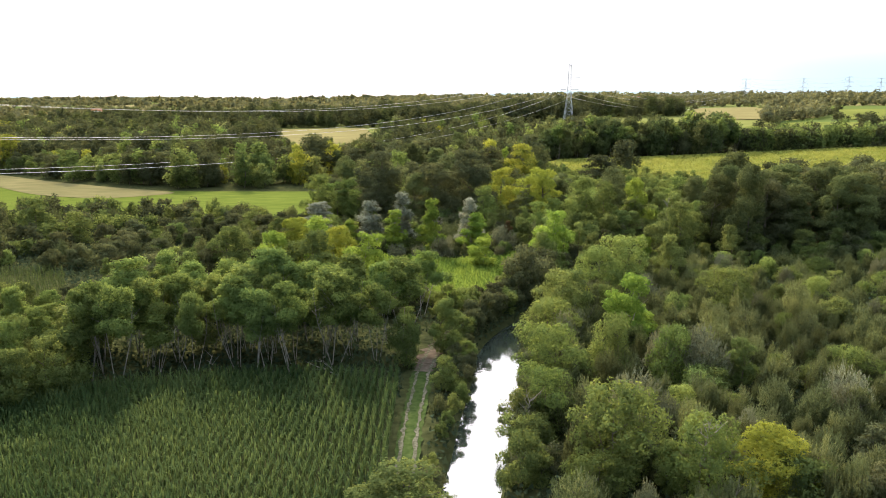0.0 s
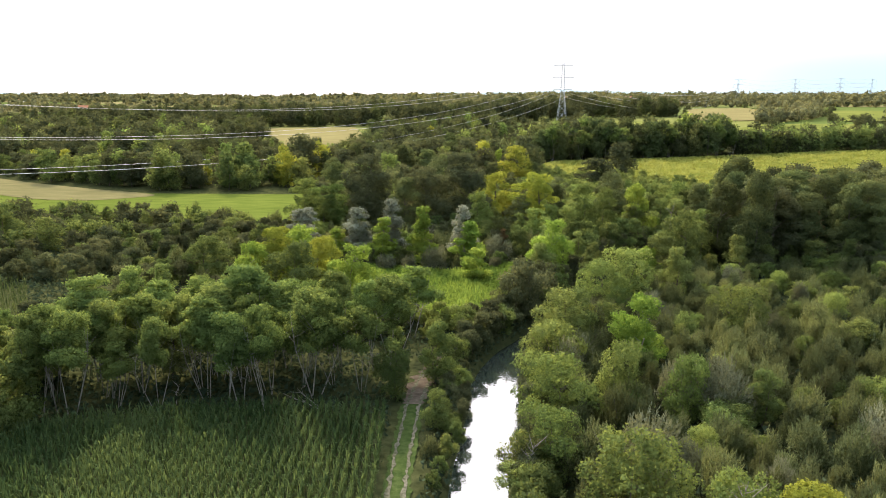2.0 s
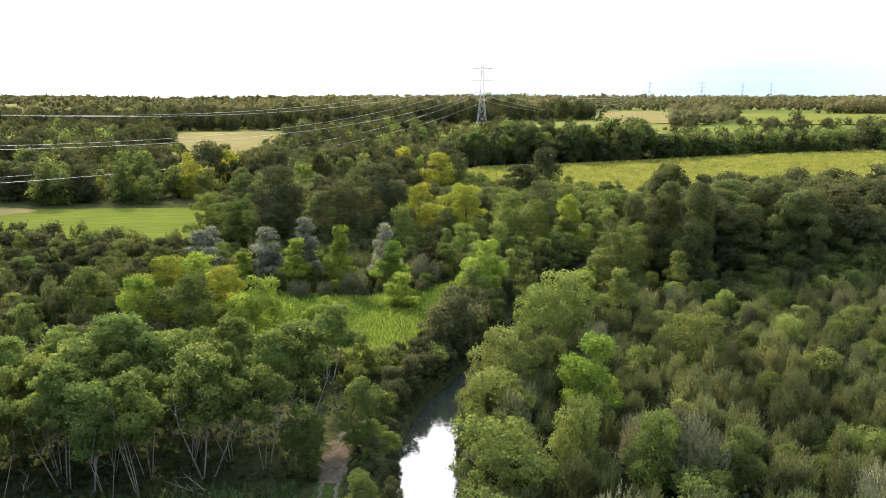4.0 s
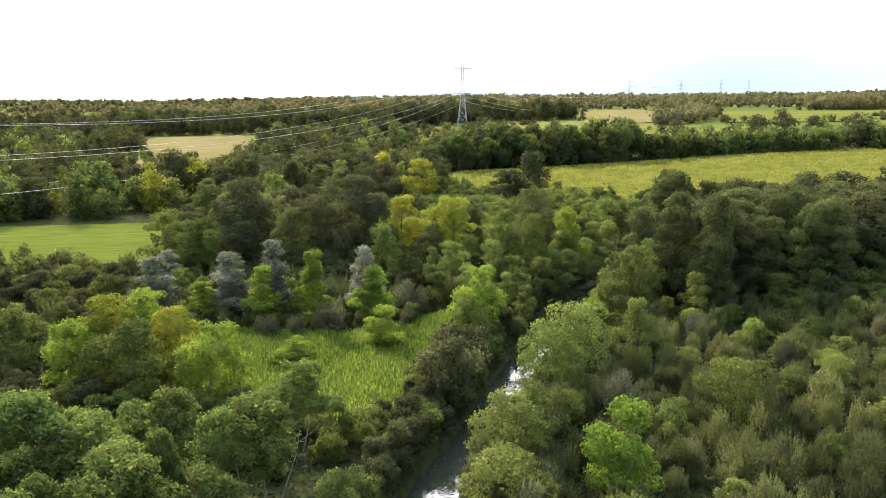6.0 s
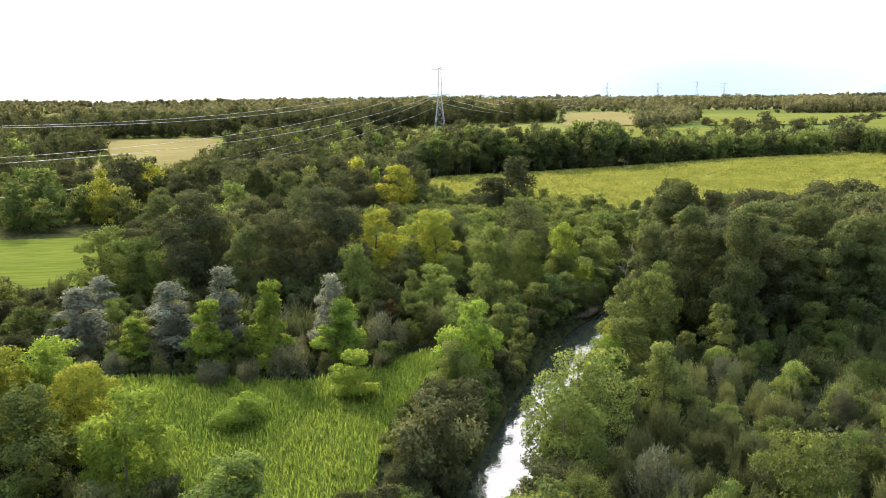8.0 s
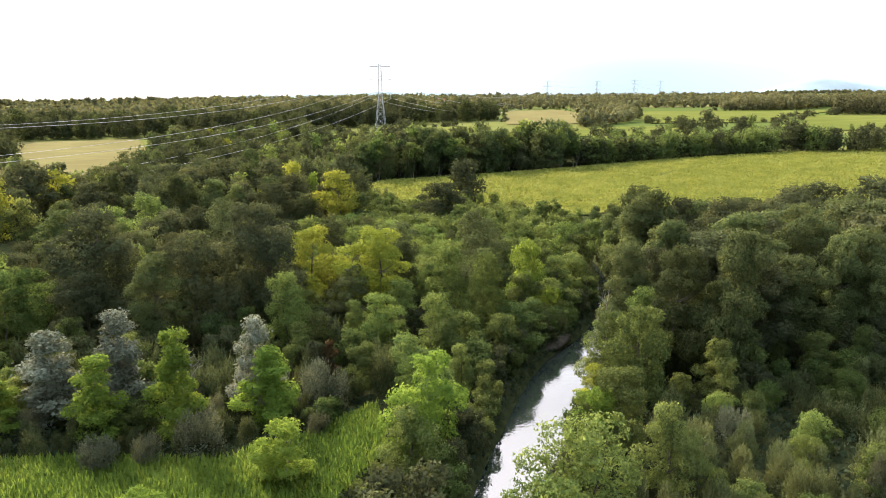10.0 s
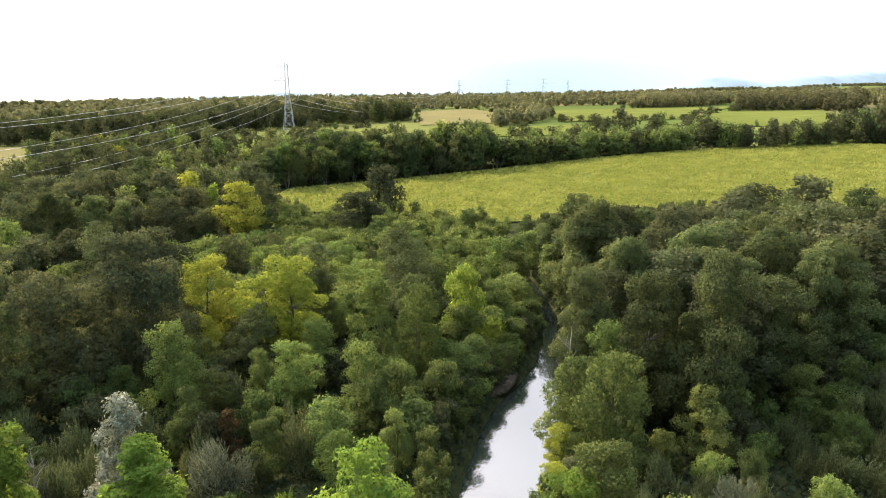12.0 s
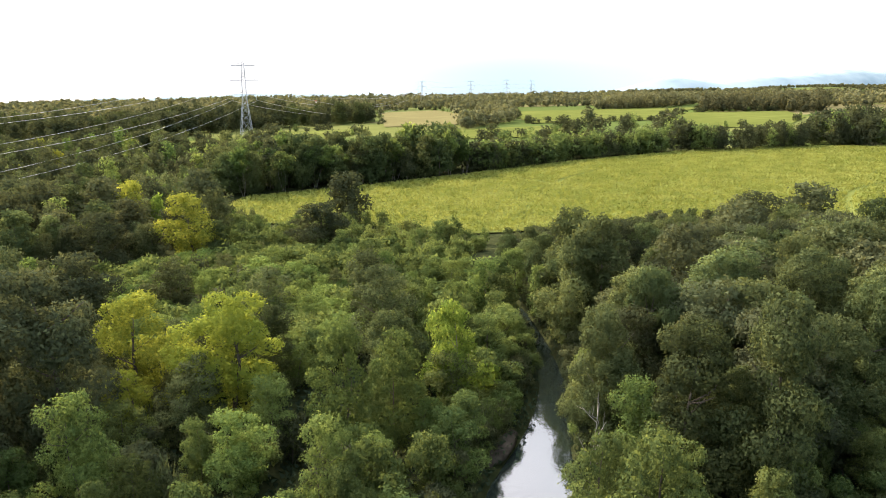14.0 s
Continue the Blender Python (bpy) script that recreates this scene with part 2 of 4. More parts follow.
def water_material():
    mat, nodes, links, bsdf = shader("river_water")
    bsdf.inputs["Base Color"].default_value = (0.020, 0.028, 0.022, 1)
    bsdf.inputs["Roughness"].default_value = 0.03
    bsdf.inputs["IOR"].default_value = 1.9
    ripple = noised(nodes, links, 1.6, 3, 0.2, 0.8)
    bumped(nodes, links, bsdf, ripple, 0.25, 0.03)
    return mat


WATER = water_material()


# mesh helpers
def faces_mesh(name, verts, size, material, normals=None):
    """A mesh of separate faces, each of size corners, from an array of corners. normals: one a face, to shade it as part of a crown."""
    verts = np.asarray(verts, np.float32).reshape(-1, 3)
    n, me = len(verts), bpy.data.meshes.new(name)
    me.vertices.add(n)
    me.vertices.foreach_set("co", verts.ravel())
    me.loops.add(n)
    me.loops.foreach_set("vertex_index", np.arange(n, dtype=np.int32))
    me.polygons.add(n // size)
    me.polygons.foreach_set("loop_start", np.arange(0, n, size, dtype=np.int32))
    me.update(calc_edges=True)
    me.materials.append(material)
    if normals is not None:
        normals = np.repeat(unit(np.asarray(normals, np.float32)), size, 0)
        me.polygons.foreach_set("use_smooth", np.ones(n // size, bool))
        me.attributes.new("custom_normal", "FLOAT_VECTOR", "CORNER").data.foreach_set("vector", normals.ravel())
    return me


def solid_mesh(name, bm, material):
    me = bpy.data.meshes.new(name)
    bm.to_mesh(me)
    bm.free()
    me.materials.append(material)
    return me


def part(name, bm, material, parent, label=""):
    """One mesh object under a thing or a part."""
    me = solid_mesh(name, bm, material) if isinstance(bm, bmesh.types.BMesh) else bm
    ob = new(name, me)
    ob.parent = parent
    return tagged(ob, label)


def unit(v):
    return v / np.maximum(np.linalg.norm(v, axis=-1, keepdims=True), 1e-9)


def leaves(place, out, along, length, width):
    """Corners of pointed leaf sprays: at place, facing out, pointing along."""
    side = unit(np.cross(out, along))
    length, width = np.asarray(length)[:, None], np.asarray(width)[:, None]
    back = place - along * length * 0.4
    return np.stack([back - side * width * 0.5, place + along * length * 0.6, back + side * width * 0.5], 1)


def tube(bm, points, radii, sides=6):
    """A tapered tube through points."""
    rings = []
    points = [Vector(p) for p in points]
    for n, (p, r) in enumerate(zip(points, radii)):
        way = (points[min(n + 1, len(points) - 1)] - points[max(n - 1, 0)]).normalized()
        a = way.orthogonal().normalized()
        b = way.cross(a)
        rings.append([bm.verts.new(p + r * (math.cos(k * math.tau / sides) * a + math.sin(k * math.tau / sides) * b)) for k in range(sides)])
    for low, high in zip(rings, rings[1:]):
        for k in range(sides):
            bm.faces.new((low[k], low[(k + 1) % sides], high[(k + 1) % sides], high[k]))
    bm.faces.new(rings[-1])
    bm.faces.new(rings[0][::-1])


def strip(points, left, right, z):
    """Corners of a ribbon along points with a width to each side."""
    p = np.array(points, float)
    way = unit(np.gradient(p, axis=0))
    side = np.stack([way[:, 1], -way[:, 0]], 1)
    a, b = p - side * np.reshape(left, (-1, 1)), p + side * np.reshape(right, (-1, 1))
    height = np.full((len(p), 1), z) if np.isscalar(z) else np.reshape(z, (-1, 1))
    return np.hstack([a, height]), np.hstack([b, height])


def inside(points, poly):
    """Which points lie in a polygon."""
    x, y = points[:, 0], points[:, 1]
    hit = np.zeros(len(points), bool)
    for (ax, ay), (bx, by) in zip(poly, poly[1:] + poly[:1]):
        cross = (ay > y) != (by > y)
        hit ^= cross & (x < (bx - ax) * (y - ay) / (by - ay + 1e-12) + ax)
    return hit


def smooth_line(points, n):
    """Points along a smooth line through the given ones."""
    p = np.array(points, float)
    out = []
    for s in np.linspace(0, len(p) - 1, n):
        k = min(int(s), len(p) - 2)
        u = s - k
        a, b, c, d = p[max(k - 1, 0)], p[k], p[k + 1], p[min(k + 2, len(p) - 1)]
        out.append(0.5 * (2 * b + (c - a) * u + (2 * a - 5 * b + 4 * c - d) * u * u + (3 * b - a - 3 * c + d) * u ** 3))
    return np.array(out)


LAND = 1.5


def land(x, y):
    """Height of the land: level by the river, rising gently beyond the fields, most of all to the east."""
    x, y = np.asarray(x, float), np.asarray(y, float)
    s = np.maximum(0.0, 0.75 * x + 0.66 * y - 262.0)
    east = np.clip((x / np.maximum(np.abs(y), 200.0) + 0.30) / 0.5, 0, 1)
    top = 12.0 + 21.0 * east * east * (3 - 2 * east)
    return LAND + top * (1 - np.exp(-s * 0.05 / top))


# the river: middle x, y and width
RIVER = [(0.5, -60, 4.6), (0.9, 20, 4.6), (1.8, 50, 4.6), (3.1, 60, 4.7), (4.5, 70, 4.9), (6.3, 80, 5.4), (7.4, 90, 5.2), (10.2, 99, 4.6), (14.6, 106, 4.8),
         (19.0, 114, 5), (25.0, 125, 5.5), (31.5, 135, 6.5), (40.0, 147, 8), (47.5, 157.5, 7.5), (54.5, 165.5, 5), (60.0, 172.5, 3.4), (65.0, 180, 2.8), (70.5, 191, 2.4),
         (75.0, 202, 2.2), (79.0, 214, 2), (82.0, 224, 2)]
river_line = smooth_line(RIVER, 160)


def river_gap(points):
    """Distance of points from the river's edge, negative in the water."""
    d = np.linalg.norm(points[:, None, :2] - river_line[None, :, :2], axis=2)
    near = d.argmin(1)
    return d[np.arange(len(points)), near] - river_line[near, 2] / 2


# ground
def rising(a, b, fine, far_low, far_high):
    """Grid lines: fine between a and b, wider and wider outside."""
    mid = list(np.arange(a, b + 1e-6, fine))
    low, high, step = [], [], fine
    v = a
    while v > far_low:
        step *= 1.28
        v = max(v - step, far_low)
        low.append(v)
    step, v = fine, b
    while v < far_high:
        step *= 1.28
        v = min(v + step, far_high)
        high.append(v)
    return np.array(low[::-1] + mid + high)


def build_ground():
    xs, ys = rising(-12, 100, 1.4, -4600, 4600), rising(20, 225, 1.4, -1500, 4700)
    gx, gy = np.meshgrid(xs, ys)
    flat = np.stack([gx.ravel(), gy.ravel()], 1)
    gap = np.full(len(flat), 99.0)
    near = (flat[:, 0] > -30) & (flat[:, 0] < 125) & (flat[:, 1] > -70) & (flat[:, 1] < 262)
    gap[near] = river_gap(flat[near])
    fall = np.clip((2.2 - gap) / 3.2, 0, 1)
    z = land(flat[:, 0], flat[:, 1]) - 2.4 * fall * fall * (3 - 2 * fall)
    z += np.where(near, 0.12 * np.sin(flat[:, 0] * 0.7) * np.sin(flat[:, 1] * 0.55) * (1 - fall), 0)
    w, n = len(xs), len(ys)
    index = np.arange(w * n).reshape(n, w)
    faces = np.stack([index[:-1, :-1], index[:-1, 1:], index[1:, 1:], index[1:, :-1]], -1).reshape(-1, 4)
    me = bpy.data.meshes.new("ground")
    me.from_pydata(np.column_stack([flat, z]).tolist(), [], faces.tolist())
    me.materials.append(FLOOR)
    me.materials.append(FARMLAND)
    centre = flat[faces].mean(1)
    far = (centre[:, 1] > 400) | (centre[:, 0] < -230) | (centre[:, 0] > 300) | (centre[:, 1] < -150)
    me.polygons.foreach_set("material_index", far.astype(np.int32))
    me.polygons.foreach_set("use_smooth", np.ones(len(faces), bool))
    return tagged(new("ground", me), "dark woodland floor running out into far farmland", "ground", kind="structure")


build_ground()

left, right = strip(river_line[:, :2], river_line[:, 2] / 2 + 1.6, river_line[:, 2] / 2 + 1.6, 0.0)
me = bpy.data.meshes.new("water")
count = len(left)
me.from_pydata(np.vstack([left, right]).tolist(), [], [(k, k + count, k + count + 1, k + 1) for k in range(count - 1)])
me.materials.append(WATER)
tagged(new("water", me), "calm narrow river mirroring the bright sky", "river", kind="structure")


def sheet(name, poly, lift, material, label, category):
    """A piece of land laid over the ground, following its rise."""
    bm = bmesh.new()
    bm.faces.new([bm.verts.new((x, y, 0)) for x, y in poly])
    bmesh.ops.triangulate(bm, faces=bm.faces[:])
    ahead = [0.75 * x + 0.66 * y for x, y in poly]
    for s in np.arange(262, max(ahead), 12):
        if s > min(ahead):
            bmesh.ops.bisect_plane(bm, geom=bm.verts[:] + bm.edges[:] + bm.faces[:], plane_co=(0.7514 * s, 0.6613 * s, 0), plane_no=(0.75, 0.66, 0))
    for v in bm.verts:
        v.co.z = float(land(v.co.x, v.co.y)) + lift
    bm.normal_update()
    for f in bm.faces:
        if f.normal.z < 0:
            f.normal_flip()
    return tagged(new(name, solid_mesh(name, bm, material)), label, category, kind="structure")


BIG_FIELD = [(50, 350), (56, 312), (85, 290), (98, 270), (122, 264), (150, 258), (166, 236), (166, 214), (158, 198), (150, 184), (151, 166), (180, 140), (330, 120), (430, 265),
             (372, 314), (330, 358), (268, 373), (207, 373), (148, 365), (107, 362), (60, 363)]
MEADOW = [(-30, 128), (-31, 147), (-12, 144.5), (2, 140), (10, 143), (19, 149), (18, 138), (12, 130), (9, 120), (7.5, 112), (2, 109), (-5, 113), (-12, 121)]
CORN = [(-90, 30), (-90, 58), (-46, 66), (-41, 73), (-25, 77.8), (-12, 78.2), (-5.0, 77.6), (-4.55, 60), (-4.7, 30)]
SIDE_CORN = [(-140, 96), (-140, 128), (-70, 128), (-60, 110), (-63, 97)]
FAR_FIELDS = [
    ([(-160, 674), (-71, 655), (-54, 560), (-52, 432), (-82, 428), (-112, 520), (-138, 600)], STUBBLE, "far tan stubble field among woods"),
    ([(-2, 596), (50, 552), (150, 556), (205, 640), (150, 652), (60, 618), (0, 642)], FAR_GRASS, "far green strip below the pylon"),
    ([(205, 516), (262, 492), (305, 500), (335, 566), (262, 582), (238, 556)], FAR_GRASS, "far green strip between hedges"),
    ([(222, 652), (265, 634), (330, 640), (400, 935), (318, 917)], STUBBLE, "far straw-coloured field by a pylon"),
    ([(332, 606), (450, 566), (500, 640), (662, 746), (447, 823), (370, 690)], FAR_GRASS, "far yellow-green field strip"),
    ([(371, 497), (431, 446), (545, 520), (625, 606), (530, 650)], FAR_GRASS, "far green field before woods"),
    ([(534, 457), (565, 428), (720, 535), (671, 556)], STUBBLE, "far pale field strip"),
    ([(-560, 905), (-380, 846), (-443, 985), (-630, 1028)], FAR_GRASS, "far pale field among woods"),
]

sheet("field", [(-33, 199), (-36, 250), (-96, 250), (-128, 262), (-116, 207), (-84, 204), (-50, 196)], 0.12, GRASS, "bright green mown grass field between woods", "field")
sheet("field", [(x, y) for x, y in smooth_line([(-189, 304), (-157, 281), (-120, 260), (-94, 247), (-99, 238), (-114, 232), (-139, 241), (-166, 264), (-192, 292), (-189, 304)], 60)[:-1]],
      0.2, FALLOW, "brown fallow strip along the grass field", "field")
sheet("field", [(-116.2, 207), (-128.2, 262), (-190, 304), (-270, 310), (-260, 216), (-140, 207)], 0.08, GRASS, "pale green grass strip beside stubble", "field")
sheet("field", BIG_FIELD, 0.4, RIPE_SOIL, "soil of the wide corn field", "field")
for poly, material, label in FAR_FIELDS:
    sheet("field", poly, 0.6, material, label, "field")
sheet("meadow", [(-30, 130), (-31, 146), (-12, 143.5), (2, 139), (12, 134), (9, 122), (7.5, 113), (2, 110), (-5, 114), (-12, 122)], 0.25, VERGE, "damp grassy meadow ground by the river", "meadow")

# the farm track
TRACK = [(-3.4, -20), (-3.3, 40), (-3.3, 60), (-3.1, 68), (-2.7, 75), (-2.2, 82), (-0.9, 89), (1.5, 96)]
line = smooth_line(TRACK, 90)


def ribbon(name, points, left, right, z, material, label, category, wobble=0.0):
    rng = np.random.default_rng(5)
    n = len(points)
    a, b = strip(points, left + wobble * rng.normal(size=n), right + wobble * rng.normal(size=n), z)
    me = bpy.data.meshes.new(name)
    me.from_pydata(np.vstack([a, b]).tolist(), [], [(k, k + n, k + n + 1, k + 1) for k in range(n - 1)])
    me.materials.append(material)
    return tagged(new(name, me), label, category, kind="structure")


ribbon("track", line, 1.25, 1.2, LAND + 0.14, VERGE, "grassy farm track between corn and river", "track", 0.12)
ribbon("track", line[62:90], 1.5, 1.25, LAND + 0.17, EARTH, "bare earth end of the farm track", "track", 0.35)
for shift in (-0.68, 0.68):
    a, b = strip(line, 0, shift, 0)
    ribbon("rut", b[20:80, :2], 0.19, 0.19, LAND + 0.2, RUT, "pale gravel wheel rut in the farm track", "rut", 0.10)


# trees
def crown_mesh(name, rng, h, base, rad, shape, lobes, sprigs, leaf, material, upright=0.2, per=6, slim=0.75):
    """A crown of sprigs of leaves on the lobes of a tree of height h."""
    centre, size = [], []
    lobes = int(lobes * 1.4)
    turn_a, turn_b = rng.uniform(0, math.tau, 2)
    for k in range(lobes):
        u = (k + 0.5) / lobes if k else 0.97
        u = min(max(u + rng.normal() * 0.05, 0.04), 0.94)
        if shape == "tall":
            prof = (1 - u) ** 0.6 * min(1, u * 5 + 0.35)
        elif shape == "flat":
            prof = min(1, u * 2.2 + 0.3) * (1 - u ** 4) ** 0.5
        else:
            prof = max(0.06, 1 - u ** 1.8) ** 0.5 * min(1.0, 2.2 * u + 0.4)
        ang = k * 2.4 + rng.normal() * 0.4
        lop = 1 + 0.24 * math.sin(2 * ang + turn_a) + 0.16 * math.sin(3 * ang + turn_b)
        r = rad * prof * lop * (0.86 * math.sqrt(rng.uniform(0.08, 1)))
        s = rad * (0.14 + 0.15 * prof) * rng.uniform(0.55, 1.45)
        z = base + (h - base) * u
        z = min(z, h - s * 0.8)
        centre.append((r * math.cos(ang), r * math.sin(ang), max(z, base + s * 0.4)))
        size.append(s)
    centre, size = np.array(centre), np.array(size)
    pick = rng.choice(lobes, sprigs * 2, p=size ** 2 / (size ** 2).sum())
    way = unit(rng.normal(size=(sprigs * 2, 3)) + (0, 0, 0.35))
    spot = centre[pick] + way * (size[pick] * rng.uniform(0.72, 1.12, sprigs * 2))[:, None] * (1.08, 1.08, 0.72)
    depth = (np.linalg.norm(spot[:, None] - centre[None], axis=2) / size).min(1)
    order = np.argsort(-depth + rng.uniform(0, 0.45, len(depth)))[:sprigs]
    spot, way = spot[order], way[order]
    spot = np.repeat(spot, per, 0) + rng.normal(size=(sprigs * per, 3)) * leaf * 0.75
    way = np.repeat(way, per, 0)
    out = unit(way + rng.normal(size=way.shape) * 0.75 + (0, 0, 0.25))
    along = unit(np.cross(out, rng.normal(size=out.shape)) + (0, 0, upright))
    size = leaf * rng.uniform(0.55, 1.5, len(spot))
    return faces_mesh(name, leaves(spot, out, along, size, size * slim), 3, material, out * 0.95 + way * 0.7)


def shoot_mesh(name, rng, h, rad, shoots, leaf, material, per=6):
    """A willow bush: upright leafy shoots over a leafy dome."""
    ang, r = rng.uniform(0, math.tau, shoots), np.sqrt(rng.uniform(0, 1, shoots))
    lump = 0.82 + 0.18 * np.sin(3 * ang + rng.uniform(0, 6)) * r
    x, y = rad * r * np.cos(ang) * lump, rad * r * np.sin(ang) * lump
    knot = rng.uniform(-rad, rad, (9, 2))
    tall = rng.uniform(0.6, 1.1, 9)[np.hypot(x[:, None] - knot[:, 0], y[:, None] - knot[:, 1]).argmin(1)]
    top = h * (1 - 0.34 * r ** 3) * tall * rng.uniform(0.58, 1.14, shoots)
    lean = np.stack([np.cos(ang) * r * 0.4, np.sin(ang) * r * 0.4, np.ones(shoots)], 1) + rng.normal(size=(shoots, 3)) * 0.12
    lean = unit(lean)
    tip = np.stack([x, y, top], 1)
    spot, axis = [], []
    for k in range(per):
        spot.append(tip - lean * (leaf * 0.62 * k) + rng.normal(size=tip.shape) * leaf * (0.02 + 0.045 * k))
        axis.append(unit(lean + rng.normal(size=tip.shape) * (0.08 + 0.10 * k)))
    spot, axis = np.concatenate(spot), np.concatenate(axis)
    face = unit(np.cross(axis, rng.normal(size=axis.shape)))
    face *= np.where(face[:, 2:] + face[:, 1:2] * -0.3 < 0, -1, 1)
    size = leaf * rng.uniform(0.8, 1.3, len(spot))
    upper = leaves(spot, face, axis, size, size * 0.34)
    shade = unit(np.tile(lean, (per, 1)) + (0, 0, 0.2)) * 0.8
    n = int(shoots * 1.3)
    way = unit(rng.normal(size=(n, 3)) + (0, 0, 0.2))
    low = way * (rad * 0.95, rad * 0.95, h * 0.22) * rng.uniform(0.75, 1.05, (n, 1)) + (0, 0, h * 0.22)
    out = unit(way + rng.normal(size=way.shape) * 0.5)
    along = unit(np.cross(out, rng.normal(size=out.shape)) + (0, 0, 0.6))
    size = leaf * rng.uniform(0.5, 1.0, n)
    return faces_mesh(name, np.concatenate([upper, leaves(low, out, along, size, size * 0.7)]), 3, material, np.concatenate([face * 1.3 + shade * 0.7, out * 0.5 + way]))


def trunk_mesh(name, rng, h, base, rad, thick, material, stems=1, limbs=5, sides=6):
    bm = bmesh.new()
    for s in range(stems):
        ang = rng.uniform(0, math.tau)
        lean = (0.05 + 0.13 * (stems > 1)) * h * rng.uniform(0.5, 1.3)
        foot = Vector((math.cos(ang), math.sin(ang), 0)) * (0.3 * (stems > 1))
        head = foot + Vector((math.cos(ang) * lean, math.sin(ang) * lean, h * 0.86))
        bend = Vector(rng.normal(size=3)) * 0.05 * h
        pts = [foot - Vector((0, 0, 0.4)), foot + (head - foot) * 0.3 + bend * 0.6, foot + (head - foot) * 0.6 + bend, head]
        tube(bm, pts, [thick, thick * 0.8, thick * 0.5, thick * 0.1], sides)
        for k in range(limbs):
            u = rng.uniform(max(0.25, base / h * 0.8), 0.8)
            a2 = k * 2.4 + rng.uniform(0, 1)
            start = foot + (head - foot) * u + bend * min(1, u * 1.4) * 0.8
            reach = rad * rng.uniform(0.35, 0.65)
            end = start + Vector((math.cos(a2) * reach, math.sin(a2) * reach, reach * rng.uniform(0.5, 1.1)))
            end.z = min(end.z, h * 0.93)
            middle = start + (end - start) * 0.5 + Vector((0, 0, -0.06 * reach))
            tube(bm, [start, middle, end], [thick * 0.4, thick * 0.28, thick * 0.07], max(3, sides - 2))
    return solid_mesh(name, bm, material)


# kind: height, crown base, radius, shape, lobes, sprigs, leaf, leaf colour, trunk thickness, bark, stems
KINDS = {
    "robinia_tree": (12.0, 6.0, 3.0, "round", 15, 640, 0.36, "robinia", 0.062, BARK_PALE, 3),
    "ash_tree": (10.0, 0.6, 3.6, "round", 22, 880, 0.34, "ash", 0.16, BARK_DARK, 1),
    "oak_tree": (15.0, 1.0, 5.8, "round", 30, 1900, 0.42, "oak", 0.34, BARK_DARK, 1),
    "alder_tree": (16.0, 0.8, 5.0, "round", 32, 1900, 0.38, "alder", 0.24, BARK_DARK, 1),
    "young_poplar": (11.0, 0.5, 2.7, "tall", 28, 760, 0.36, "lime", 0.10, BARK_PALE, 1),
    "silver_poplar": (11.0, 0.6, 2.8, "tall", 28, 760, 0.36, "silver", 0.12, BARK_PALE, 1),
    "yellowing_tree": (14.0, 0.8, 5.0, "round", 24, 1600, 0.34, "yellow", 0.25, BARK_DARK, 1),
    "rusty_tree": (9.0, 0.6, 2.6, "tall", 14, 520, 0.36, "rust", 0.12, BARK_DARK, 1),
    "lime_tree": (10.0, 0.8, 3.8, "round", 20, 820, 0.38, "lime", 0.14, BARK_PALE, 1),
    "hazel_bush": (5.0, 0.1, 2.5, "flat", 14, 420, 0.34, "ash", 0.07, BARK_DARK, 2),
    "dark_bush": (5.0, 0.1, 2.5, "flat", 14, 420, 0.34, "oak", 0.07, BARK_DARK, 2),
    "locust_bush": (7.0, 0.2, 3.8, "flat", 26, 760, 0.32, "robinia", 0.08, BARK_DARK, 2),
    "locust_tree": (12.0, 0.8, 3.8, "round", 26, 900, 0.34, "robinia", 0.13, BARK_DARK, 1),
    "white_willow": (13.0, 0.8, 4.4, "round", 28, 1100, 0.34, "willow", 0.18, BARK_DARK, 1),
    "willow_bush": (6.0, 0.1, 2.7, "shoots", 0, 360, 0.40, "willow", 0.06, BARK_DARK, 1),
    "grey_willow": (6.0, 0.1, 2.8, "shoots", 0, 420, 0.38, "sallow", 0.06, BARK_DARK, 1),
}
VARIANTS = 5
DETAIL = ((2.3, 0.63), (1.0, 0.92), (0.3, 1.6), (0.09, 2.6))
protos = {}


def kind_meshes(kind, variant, detail):
    """The trunk and crown meshes of one variant, made once. detail: 0 near, 1 farther, 2 far."""
    key = (kind, variant, detail)
    if key not in protos:
        h, base, rad, shape, lobes, sprigs, leaf, colour, thick, bark, stems = KINDS[kind]
        rng = np.random.default_rng(sum(map(ord, kind)) * 31 + variant * 7)
        share, grow = DETAIL[detail]
        if shape == "shoots":
            crown = shoot_mesh("crown", rng, h, rad, int(sprigs * share ** 0.8), leaf * grow ** 0.7, LEAF[colour], 7)
        else:
            crown = crown_mesh("crown", rng, h, base, rad, shape, lobes, int(sprigs * share), leaf * grow, LEAF[colour])
        trunk = trunk_mesh("trunk", rng, h, base, rad, thick, bark, stems, (5, 3, 2, 1)[detail], (6, 5, 4, 3)[detail])
        protos[key] = (trunk, crown)
    return protos[key]


